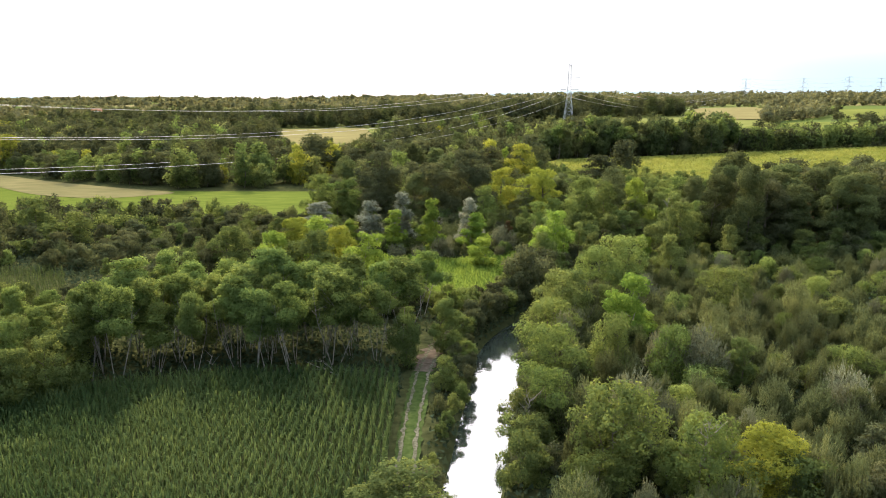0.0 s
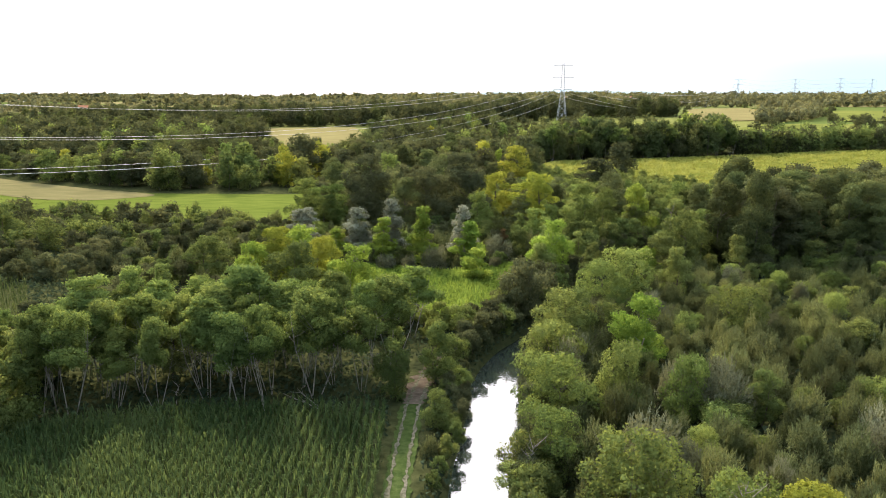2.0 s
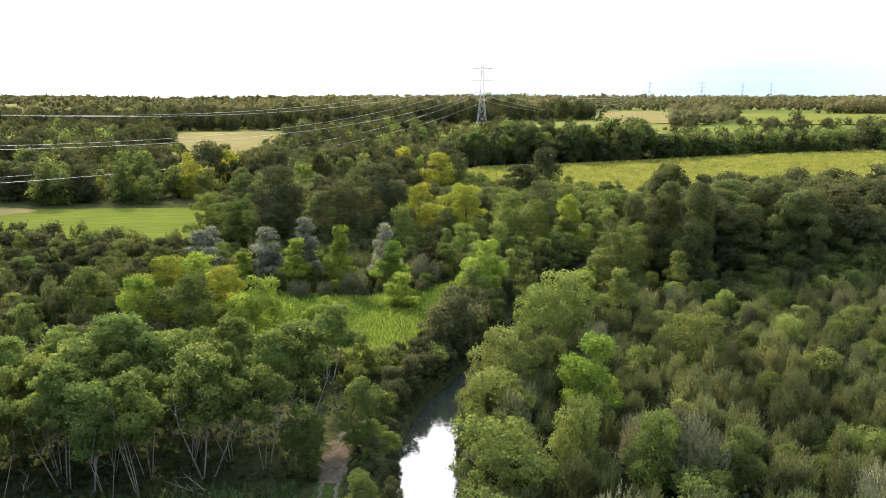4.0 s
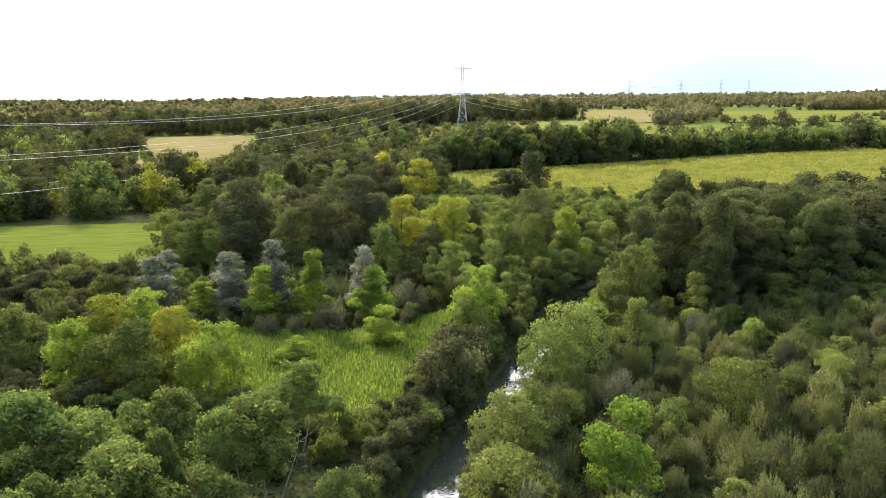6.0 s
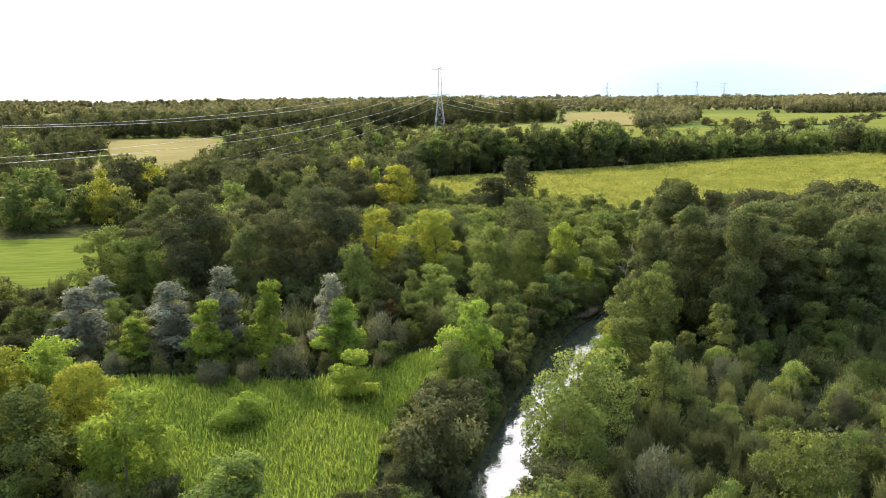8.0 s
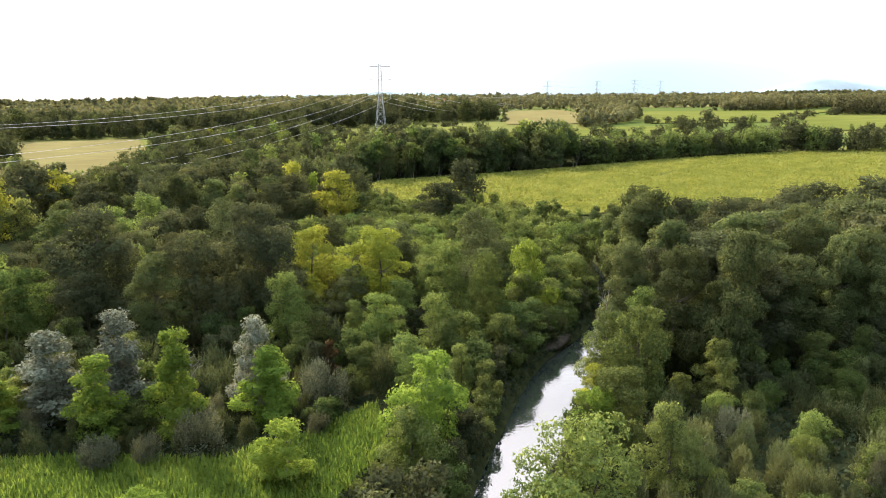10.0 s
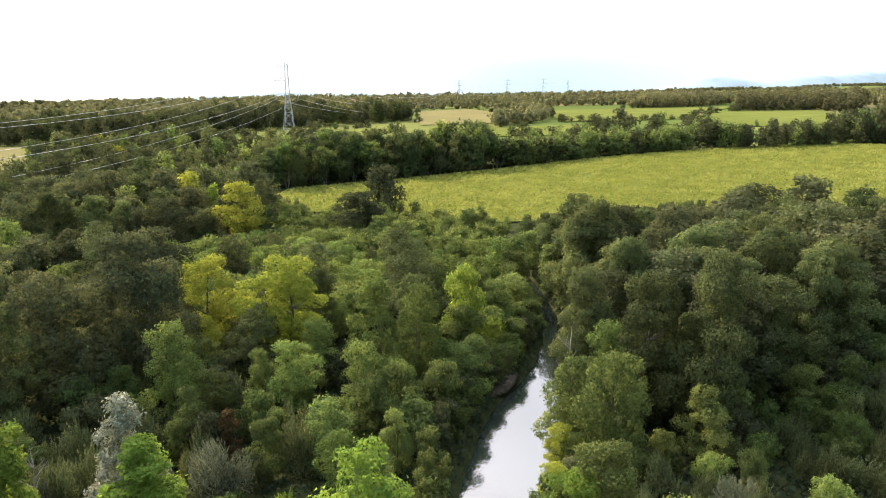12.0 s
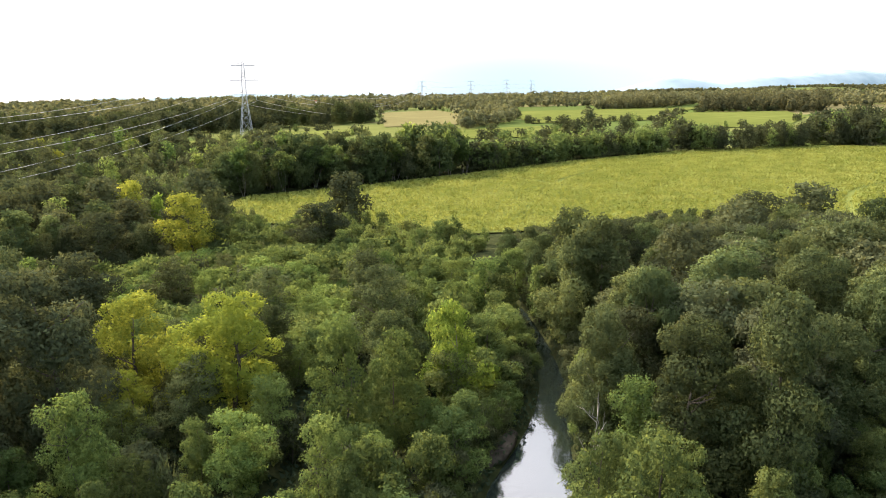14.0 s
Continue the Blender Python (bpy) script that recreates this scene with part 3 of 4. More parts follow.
LABELS = {
    "robinia_tree": "slender pale-stemmed robinia with a light green crown",
    "ash_tree": "leafy mid-green ash tree in dense woodland",
    "oak_tree": "broad dark green oak with a heavy rounded crown",
    "alder_tree": "tall mid-green alder with a lobed leafy crown",
    "young_poplar": "young bright lime-green poplar beside the meadow",
    "silver_poplar": "silvery grey-leaved poplar at the wood's edge",
    "yellowing_tree": "broad tree with bright yellow-green leaves",
    "rusty_tree": "small rust-brown tree among green ones",
    "lime_tree": "bushy tree with bright yellow-green sunlit leaves",
    "hazel_bush": "dense green hazel bush in rough scrub",
    "dark_bush": "dark green bush overhanging the scrub",
    "locust_bush": "spreading light green locust shrub with feathery leaves",
    "locust_tree": "light green locust tree with a loose feathery crown",
    "white_willow": "grey-green willow tree with a soft rounded crown",
    "willow_bush": "upright grey-green willow bush with pointed shoots",
    "grey_willow": "silver-grey willow bush with upright shoots",
}
made_things, stood, planned = {}, [], []


def plant(kind, x, y, h, w=0.0, rng=None, sink=0.05, single=False):
    """Plans a tree of a kind. h: height; w: the crown's width."""
    rng = rng or np.random.default_rng(int(abs(x * 131 + y * 17)) + 3)
    h0, rad0 = KINDS[kind][0], KINDS[kind][2]
    sz = h / h0
    sx = (w / (2 * rad0)) if w else sz * rng.uniform(0.72, 1.22)
    m = pose(x, y, float(land(x, y)) - sink, rng.normal() * 2.0, rng.normal() * 2.0, rng.uniform(0, 360))
    along = min(max(y, 0), 106)
    away = math.hypot(x - along * 0.1, y - along) - (1000 if single else 0)
    planned.append((away, kind, int(rng.integers(VARIANTS)), m, sx, sz))
    stood.append((x, y, sx * rad0))


def raise_tree(kind, variant, detail, m, sx, sz):
    """A tree: an empty with a trunk and a crown; later ones of a kind are copies."""
    key = (kind, variant, detail)
    if key not in made_things:
        trunk, crown = kind_meshes(*key)
        ob = new(kind)
        ob.empty_display_size = 0.3
        part("trunk", trunk, None, ob)
        part("crown", crown, None, ob)
        tagged(ob, LABELS[kind], kind.split("_")[-1], group=kind.replace("_", " ") + " stand")
        ob.matrix_basis = m @ Matrix.Diagonal((sx, sx, sz, 1))
        made_things[key] = ob
    else:
        s = made_things[key].scale
        copy_thing(made_things[key], m @ Matrix.Diagonal((sx / s.x, sx / s.y, sz / s.z, 1)))


def raise_all():
    """The nearest 280 of each kind as trees of their own, the rest joined kind by kind."""
    count, rest = {}, {}
    for away, kind, variant, m, sx, sz in sorted(planned, key=lambda row: row[0]):
        real = away + 1000 if away < -100 else away
        detail = 0 if real < 95 else 1 if real < 170 else 2 if real < 300 else 3
        count[kind] = count.get(kind, 0) + 1
        if count[kind] <= 280:
            raise_tree(kind, variant, detail, m, sx, sz)
            continue
        crown = kind_meshes(kind, variant, 3 if real > 255 else max(2 if real > 100 else 1, detail))[1]
        co = np.empty(len(crown.vertices) * 3, np.float32)
        crown.vertices.foreach_get("co", co)
        full = np.array(m @ Matrix.Diagonal((sx, sx, sz, 1)))
        way = np.empty(len(crown.loops) * 3, np.float32)
        crown.corner_normals.foreach_get("vector", way)
        turn = np.array(m.to_3x3())
        rest.setdefault(kind, []).append((co.reshape(-1, 3) @ full[:3, :3].T + full[:3, 3], way.reshape(-1, 3)[::3] @ turn.T))
    for kind, rows in rest.items():
        me = faces_mesh("thicket", np.concatenate([row[0] for row in rows]), 3, LEAF[KINDS[kind][7]], np.concatenate([row[1] for row in rows]))
        tagged(new("thicket", me), "farther growth: " + LABELS[kind], "thicket", kind="stuff")


def scatter(poly, spacing, seed, clear=0.55, gap=0.8):
    """Uneven places in a polygon, off the river and off what already stands."""
    rng = np.random.default_rng(seed)
    p = np.array(poly, float)
    (x0, y0), (x1, y1) = p.min(0), p.max(0)
    gx, gy = np.meshgrid(np.arange(x0, x1, spacing), np.arange(y0, y1, spacing * 0.87))
    gx = gx + (np.arange(gx.shape[0])[:, None] % 2) * spacing / 2
    spots = np.stack([gx.ravel(), gy.ravel()], 1) + rng.uniform(-0.48, 0.48, (gx.size, 2)) * spacing
    spots = spots[inside(spots, poly)]
    if len(spots):
        spots = spots[river_gap(spots) > np.where(spots[:, 1] > 183, 0.3, gap)]
    if stood and len(spots):
        s = np.array(stood)
        far = np.linalg.norm(spots[:, None] - s[None, :, :2], axis=2) > clear * s[None, :, 2] + spacing * 0.22
        spots = spots[far.all(1)]
    return spots, rng


def stand(poly, spacing, seed, kinds, low, high, clear=0.55, gap=0.8, edge=None, keep_off=None):
    """A stand of trees: kinds is a list of (kind, share). edge: the y of a field towards which it grows lower, and the slope. keep_off: a clearing."""
    spots, rng = scatter(poly, spacing, seed, clear, gap)
    if keep_off:
        spots = spots[~inside(spots, keep_off)]
    names, shares = zip(*kinds)
    shares = np.array(shares) / sum(shares)
    for x, y in spots:
        kind = names[rng.choice(len(names), p=shares)]
        h = rng.uniform(low, high) * (0.8 if kind.endswith("bush") else 1.0)
        if spacing > 6:
            h *= 1 + 0.35 * noise.noise(Vector((x * 0.035, y * 0.035, seed))) + (0.2 if rng.uniform() < 0.1 else 0)
        if edge and y < edge[0] and x > -128:
            h = min(h, max(2.5, 3 + edge[1] * (edge[0] - y)) * rng.uniform(0.75, 1.0))
        plant(kind, float(x), float(y), float(h), rng=rng)


# single trees that stand out: x, y, height, crown width
SINGLES = {
    "young_poplar": [(-2.4, 146.5, 12.0, 6.6), (6.8, 147.6, 9.0, 7.0), (-19.8, 151, 6.8, 5.2),
                     (-10.4, 148, 9.6, 6.4), (26.4, 298, 12.8, 5.0)],
    "silver_poplar": [(-9.2, 154.5, 12.4, 7.4), (5.8, 150.5, 11.8, 6.0), (-16.0, 154.2, 10.6, 8.6), (-27.6, 156.9, 9.8, 8.6), (-29.2, 171, 8.0, 6.8)],
    "grey_willow": [(12.9, 151.1, 5.5, 6.9), (-0.1, 143.2, 5.2, 5.5), (-9.2, 141.8, 3.6, 4.4), (-5.0, 141.7, 3.6, 3.4), (11.5, 143.5, 3.0, 3.0), (19.4, 68.0, 5.8, 6.4)],
    "yellowing_tree": [(24.6, 183.0, 15.0, 13.0), (15.8, 190, 14.5, 11.0), (26.8, 53.5, 6.6, 7.6), (-27.0, 127.4, 11.2, 10.0), (-18.5, 124.5, 10.4, 9.0), (43.4, 143.2, 5.0, 4.2), (39.2, 137.6, 4.6, 4.4)],
    "lime_tree": [(24.2, 91.0, 9.8, 7.2), (-13.2, 116.2, 10.6, 7.6), (-22.8, 131.0, 11.0, 9.0), (-30.0, 122.6, 9.6, 7.0), (7.2, 134.5, 6.2, 6.2), (-4.6, 129.7, 3.8, 5.4), (47.8, 173.5, 13.6, 7.0),
                  (21.1, 134.5, 11.5, 7.3), (27, 94, 5, 4), (38, 131.5, 7.5, 6)],
    "oak_tree": [(9.4, 216, 14.5, 14), (-16.0, 187, 18.8, 17), (7.6, 182, 19.8, 14), (-2.2, 177, 16.8, 13), (12.4, 266.5, 13, 13), (37, 313, 16.8, 13), (24.5, 314, 15.5, 12), (12, 308, 16.5, 14), (-1, 312, 16, 13), (-14, 306, 15, 13), (-27, 301, 14, 13), (89, 180, 17.5, 14), (113, 193, 17.5, 16),
                 (75.5, 296.5, 15.5, 13.3), (58.7, 268.6, 11.5, 14), (119.6, 176, 13.5, 13), (150, 209, 16.4, 16), (140, 215, 15.0, 16), (325, 522, 14, 15), (338, 459, 13, 20), (323, 551, 9, 14)],
    "alder_tree": [(57.3, 148.7, 17.3, 10.0), (61.8, 143.0, 19.8, 9.4), (78.5, 165.0, 17.7, 13.0), (76.5, 184.7, 19.0, 12.0), (80.5, 196.5, 18.4, 12.0), (67, 166, 16.5, 11.0), (56, 155.5, 11.5, 8),
                   (43.0, 181, 11, 7.5), (30.5, 188, 11.5, 8), (-7.4, 173, 14.6, 8.5)],
    "white_willow": [(45.2, 190.9, 14.4, 10.5), (49.5, 205, 13.6, 9.5), (22.0, 226, 10.5, 8.5), (0.0, 220, 15.6, 9.5), (34.2, 211, 11.0, 9.0)],
    "locust_tree": [(33.2, 170.3, 13.8, 7.4), (37.9, 167.6, 13.4, 6.6), (27.2, 173.8, 8.5, 6.5), (22.8, 166.6, 8.8, 6.5), (28.0, 157.8, 10.6, 6.2), (-13.9, 228, 16.0, 11.0), (55.5, 151.5, 11.0, 6.5),
                    (65.9, 201, 11.0, 8.0), (10.4, 168.5, 12.4, 7.0)],
    "locust_bush": [(13.8, 89.2, 7.0, 8.8), (12.6, 76.0, 7.8, 8.8), (20.1, 79.7, 8.0, 5.6), (26.3, 77.2, 7.2, 5.6), (42.1, 102.8, 7.8, 7.5), (15.0, 56.5, 8.4, 9.5), (21.6, 53.0, 7.4, 7.5),
                    (10.5, 66.5, 6.4, 7.0), (31.0, 121.8, 9.0, 9.5), (25.0, 114.4, 8.6, 8.6)],
    "ash_tree": [(-93, 160, 10.5, 9.0), (-82, 158, 7.5, 8.0), (-3.5, 48.5, 5.5, 8.4), (67.0, 197, 9.0, 6.5), (75.5, 199, 9.0, 6.0), (72.5, 207, 9.0, 6.5), (79, 213, 9, 6), (62.5, 190, 8.5, 6), (16.6, 96.0, 9.4, 7.4), (18.6, 99.2, 8.5, 6.0),
                 (56.8, 228, 10.5, 11), (34.2, 217, 9.5, 8), (0.4, 75.5, 4.2, 3.9), (-21.7, 118.5, 10.5, 10), (47.8, 140.4, 12.6, 7.5), (40.2, 131.0, 9.4, 7.0), (40.0, 123.0, 9.0, 6.0),
                 (57, 139, 8.0, 6), (46.6, 145.8, 10.4, 6.4), (52.5, 146.5, 9.5, 6.5), (0.2, 87.0, 7.6, 4.8), (-4.6, 83.5, 6.8, 4.8), (-40, 132.2, 8.8, 8.5)],
    "dark_bush": [(13.4, 114.6, 8.4, 7.4), (16.4, 121.5, 7.2, 7.0)],
    "robinia_tree": [(-22.6, 92.1, 12.8, 7.6), (-13.3, 83.4, 12.4, 7.6), (-12.3, 94.6, 11.5, 7.0), (-32.7, 83.8, 11.4, 6.6), (-39.6, 87.7, 12.6, 8.0), (-33.0, 91.7, 11.2, 6.4), (-25.2, 82.8, 11.4, 6.8),
                     (-5.2, 92.7, 11.6, 7.6), (-3.2, 103.5, 10.4, 6.4), (-34.2, 80.5, 7.6, 5.0), (-8.2, 84.5, 10.2, 5.6), (-18.6, 84.0, 10.4, 5.6)],
    "rusty_tree": [(79.3, 152, 10.5, 5.5), (14.6, 158, 5.5, 3.4)],
}
for kind, rows in SINGLES.items():
    for x, y, h, w in rows:
        plant(kind, x, y, h, w, single=True)

AUTUMN = [(642, 903), (905, 768)]
# stands
stand([(-43, 74.5), (-25, 79.5), (-12, 80), (-5, 80.5), (-4, 88), (-3, 97), (-12, 99), (-30, 99), (-43, 97)],
      3.8, 11, [("robinia_tree", 7), ("ash_tree", 0.6)], 8.6, 12.2)
stand([(-85, 60), (-47, 67.5), (-43.5, 74.5), (-43.5, 94), (-55, 95), (-85, 92)], 4.4, 48, [("robinia_tree", 3), ("ash_tree", 2), ("locust_tree", 1)], 6.6, 9.4)
stand([(-58, 98), (-43, 98), (-30, 100), (-12, 100), (-2, 99), (3, 103), (7, 109), (2, 109.5), (-5, 112.5), (-12, 117), (-16, 116), (-30, 117), (-58, 108)],
      3.4, 40, [("hazel_bush", 3), ("dark_bush", 2)], 3.0, 5.5, 0.4)
stand([(-85, 58), (-47, 66.5), (-40, 73), (-44, 80), (-60, 84), (-85, 80)], 3.6, 20, [("hazel_bush", 2), ("dark_bush", 2), ("ash_tree", 2)], 4.5, 9.0, 0.25)
stand([(-140, 130), (-62, 130), (-60, 104), (-30, 114), (-15, 114), (-13, 121), (-31, 128), (-32, 150), (-35, 190), (-55, 194), (-95, 202), (-140, 205)],
      5.4, 12, [("hazel_bush", 2), ("dark_bush", 3), ("willow_bush", 1.2), ("ash_tree", 0.5)], 4.0, 6.6)
stand([(-33, 153), (10, 152), (18, 148), (30, 158), (37, 167), (20, 177), (-28, 173)], 4.4, 13,
      [("willow_bush", 3), ("ash_tree", 2), ("dark_bush", 1.5), ("hazel_bush", 1)], 5.0, 7.5)
stand([(-33, 174), (20, 178), (32, 188), (12, 200), (8, 240), (-20, 258), (-35, 246), (-33, 204)], 7.0, 14,
      [("oak_tree", 2.2), ("white_willow", 1.4), ("locust_tree", 1.0), ("alder_tree", 1.2), ("yellowing_tree", 0.2)], 8.5, 12.5)
stand([(32, 188), (40, 192), (52, 215), (50, 250), (20, 258), (8, 240), (12, 200)], 4.4, 50,
      [("locust_bush", 4), ("hazel_bush", 1.2), ("white_willow", 0.35)], 5.5, 8.0)
stand([(18, 130), (30, 146), (48, 168), (60, 182), (72, 208), (76, 224), (52, 224), (52, 215), (42, 192), (36, 168), (20, 150)], 5.0, 15,
      [("ash_tree", 2), ("locust_tree", 1.4), ("hazel_bush", 1.5), ("willow_bush", 1.0)], 6.0, 9.5)
stand([(-36, 268), (20, 262), (36, 258), (42, 300), (48, 345), (44, 362), (-10, 385), (-45, 400), (-48, 300)], 8.8, 16,
      [("oak_tree", 2.6), ("alder_tree", 1.6), ("white_willow", 1.2), ("locust_tree", 0.8), ("yellowing_tree", 0.1)], 10.0, 15.5, edge=(520, 0.062))
stand([(37, 257), (52, 255), (57, 296), (52, 330), (49, 342), (43, 300)], 4.6, 30, [("hazel_bush", 2), ("ash_tree", 1), ("willow_bush", 1)], 3.5, 6.0, edge=(335, 0.14))
stand([(-30, 178), (20, 180), (38, 194), (50, 216), (48, 250), (18, 256), (-20, 256), (-32, 244)], 5.6, 29, [("hazel_bush", 2), ("dark_bush", 1.5), ("willow_bush", 0.6)], 5.0, 8.0, 0.4)
stand([(60, 143), (80, 148), (100, 153), (135, 160), (141, 182), (148, 202), (155, 222), (146, 246), (122, 254), (104, 254), (88, 236), (78, 206), (70, 186), (62, 168), (52, 152)], 6.3, 17,
      [("oak_tree", 2.4), ("alder_tree", 2.8), ("white_willow", 0.4)], 12.0, 17.5, 0.45, 2.5, edge=(263, 0.19))
stand([(49, 146), (58, 138), (80, 141), (100, 148), (120, 153), (118, 157), (98, 154), (80, 148), (60, 144)], 3.4, 19,
      [("hazel_bush", 2), ("dark_bush", 1.5), ("ash_tree", 1)], 4.5, 7.5, 0.3)
stand([(29, 44), (62, 44), (78, 60), (50, 64), (36, 58)], 3.4, 52, [("dark_bush", 3), ("willow_bush", 2)], 4.0, 6.2, 0.5, 1.5)
stand([(10, 46), (50, 44), (80, 60), (118, 96), (60, 104), (26, 110), (19, 102), (12, 90)], 3.3, 18,
      [("willow_bush", 8), ("hazel_bush", 0.5), ("locust_bush", 0.5), ("grey_willow", 0.6), ("ash_tree", 0.25), ("yellowing_tree", 0.1)], 3.4, 6.6, 0.5, 1.5)
stand([(26, 110.5), (60, 104.5), (118, 96.5), (135, 110), (155, 152), (120, 152), (95, 148), (80, 141), (60, 138), (48, 142), (38, 132), (27, 113)], 3.7, 49,
      [("willow_bush", 7), ("locust_bush", 1.0), ("hazel_bush", 1.2), ("grey_willow", 0.6)], 3.4, 5.8, 0.5, 1.5)
stand([(52, 225), (76, 225), (82, 240), (100, 258), (92, 272), (84, 284), (60, 300), (50, 258)], 4.6, 28, [("hazel_bush", 2), ("ash_tree", 2), ("willow_bush", 1)], 4.0, 7.0, edge=(284, 0.17))
# low growth round the meadow and between track and river
stand([(9, 112), (13, 118), (20, 132), (18, 138), (12, 130), (9, 120)], 2.4, 45, [("hazel_bush", 2), ("willow_bush", 1)], 2.0, 3.6, 0.3, 0.5, keep_off=[(6, 106), (13, 106), (12, 114), (6, 114)])
stand([(-30, 147.5), (-12, 145), (2, 141), (10, 144), (19, 150), (18, 154), (-33, 155)], 2.9, 46, [("grey_willow", 1), ("willow_bush", 2), ("hazel_bush", 1)], 2.4, 4.4, 0.3)
stand([(-1.4, 46), (0.0, 46), (2.0, 66), (4.0, 80), (4.5, 90), (2.5, 92), (0.6, 82), (-1.0, 70)], 2.3, 47, [("hazel_bush", 2), ("dark_bush", 1)], 1.6, 3.0, 0.3, 0.2)
# the banks
bank_rng = np.random.default_rng(21)
for k in range(20, 150):
    for side in (-1, 1):
        if bank_rng.uniform() < 0.2:
            continue
        p, q = river_line[k], river_line[k + 1]
        way = unit((q - p)[:2])
        off = (p[2] / 2 + bank_rng.uniform(1.8, 3.8)) * side
        x, y = p[0] + way[1] * off, p[1] - way[0] * off
        if y < 92 and side < 0 and x < -0.6:
            continue
        low = y < 92 and side < 0
        if low and bank_rng.uniform() < 0.5:
            continue
        kind = ("dark_bush", "hazel_bush", "willow_bush")[int(bank_rng.choice(3, p=(0.5, 0.35, 0.15)))]
        size = 0.6 if low else 1.0
        plant(kind, float(x), float(y), float(bank_rng.uniform(2.6, 5.2)) * size, float(bank_rng.uniform(3, 4.6)) * size, bank_rng, 0.5)

# the belt of trees and the hedge behind the wide field, and woods round the far fields
stand([(50, 368), (107, 365), (150, 368), (160, 392), (100, 396), (56, 400)], 6.5, 22, [("alder_tree", 3), ("oak_tree", 0.8), ("robinia_tree", 1.6)], 12.5, 19.0)
stand([(152, 369), (207, 376), (268, 377), (268, 390), (205, 390), (156, 386)], 4.6, 23, [("ash_tree", 3), ("oak_tree", 1)], 10.0, 12.5)
stand([(262, 376), (300, 358), (312, 370), (284, 388)], 6.5, 24, [("oak_tree", 3), ("ash_tree", 1)], 11, 14)
stand([(300, 358), (332, 350), (342, 366), (312, 374)], 6.0, 53, [("oak_tree", 3), ("ash_tree", 1)], 10, 13)
stand([(334, 362), (374, 316), (432, 268), (470, 300), (438, 355), (416, 400)], 8.0, 25, [("oak_tree", 3), ("ash_tree", 1)], 11, 16)
stand([(165, 396), (300, 396), (345, 440), (330, 490), (230, 478)], 21.0, 27, [("oak_tree", 2), ("ash_tree", 2), ("dark_bush", 2)], 6, 13)
stand([(-240, 318), (-188, 306), (-126, 268), (-96, 256), (-46, 264), (-48, 292), (-120, 300), (-200, 345)], 7.0, 26, [("oak_tree", 2.0), ("ash_tree", 2.5), ("yellowing_tree", 0.3)], 6.5, 12.5)
# hedgerows along the far fields
hedge_rng = np.random.default_rng(61)
for poly, _, _ in FAR_FIELDS[1:6]:
    for (ax, ay), (bx, by) in zip(poly, poly[1:] + poly[:1]):
        for u in np.arange(0, 1, 7.0 / math.hypot(bx - ax, by - ay)):
            if noise.noise(Vector((ax + (bx - ax) * u, ay + (by - ay) * u, 0)) * 0.025) > 0.16:
                kind = ("dark_bush", "ash_tree", "oak_tree")[int(hedge_rng.choice(3, p=(0.55, 0.3, 0.15)))]
                x, y = (ax + (bx - ax) * u + hedge_rng.normal() * 2, ay + (by - ay) * u + hedge_rng.normal() * 2)
                plant(kind, float(x), float(y), float(hedge_rng.uniform(3.0, 6.5)), 0.0, hedge_rng, 0.3)
for x, y in AUTUMN:
    plant("yellowing_tree", x, y, 15.0, 15.0)
# broad woods behind the fields
stand([(-420, 330), (-200, 345), (-120, 300), (-50, 294), (-46, 400), (-53, 426), (-84, 422), (-116, 520), (-142, 602), (-164, 680), (-420, 690)], 11.5, 31,
      [("oak_tree", 3.2), ("alder_tree", 1.6), ("white_willow", 1.0), ("locust_tree", 0.6), ("yellowing_tree", 0.1)], 10.0, 15.5, 0.3, edge=(520, 0.075), keep_off=[(-130, 440), (-36, 440), (-30, 352), (-88, 352)])
stand([(-50, 412), (-8, 388), (48, 366), (56, 402), (100, 398), (130, 440), (50, 545), (-5, 586), (-40, 590), (-44, 480), (-40, 425)], 10.5, 35,
      [("oak_tree", 3.0), ("alder_tree", 1.6), ("white_willow", 1.0), ("locust_tree", 0.5), ("yellowing_tree", 0.2)], 9.0, 15.0, 0.3)
stand([(-400, 700), (-165, 684), (-68, 664), (-40, 690), (35, 650), (128, 700), (239, 715), (255, 765), (100, 780), (-400, 860)], 12.5, 36,
      [("oak_tree", 3), ("alder_tree", 1.5)], 12.0, 19.0, 0.3)
raise_all()


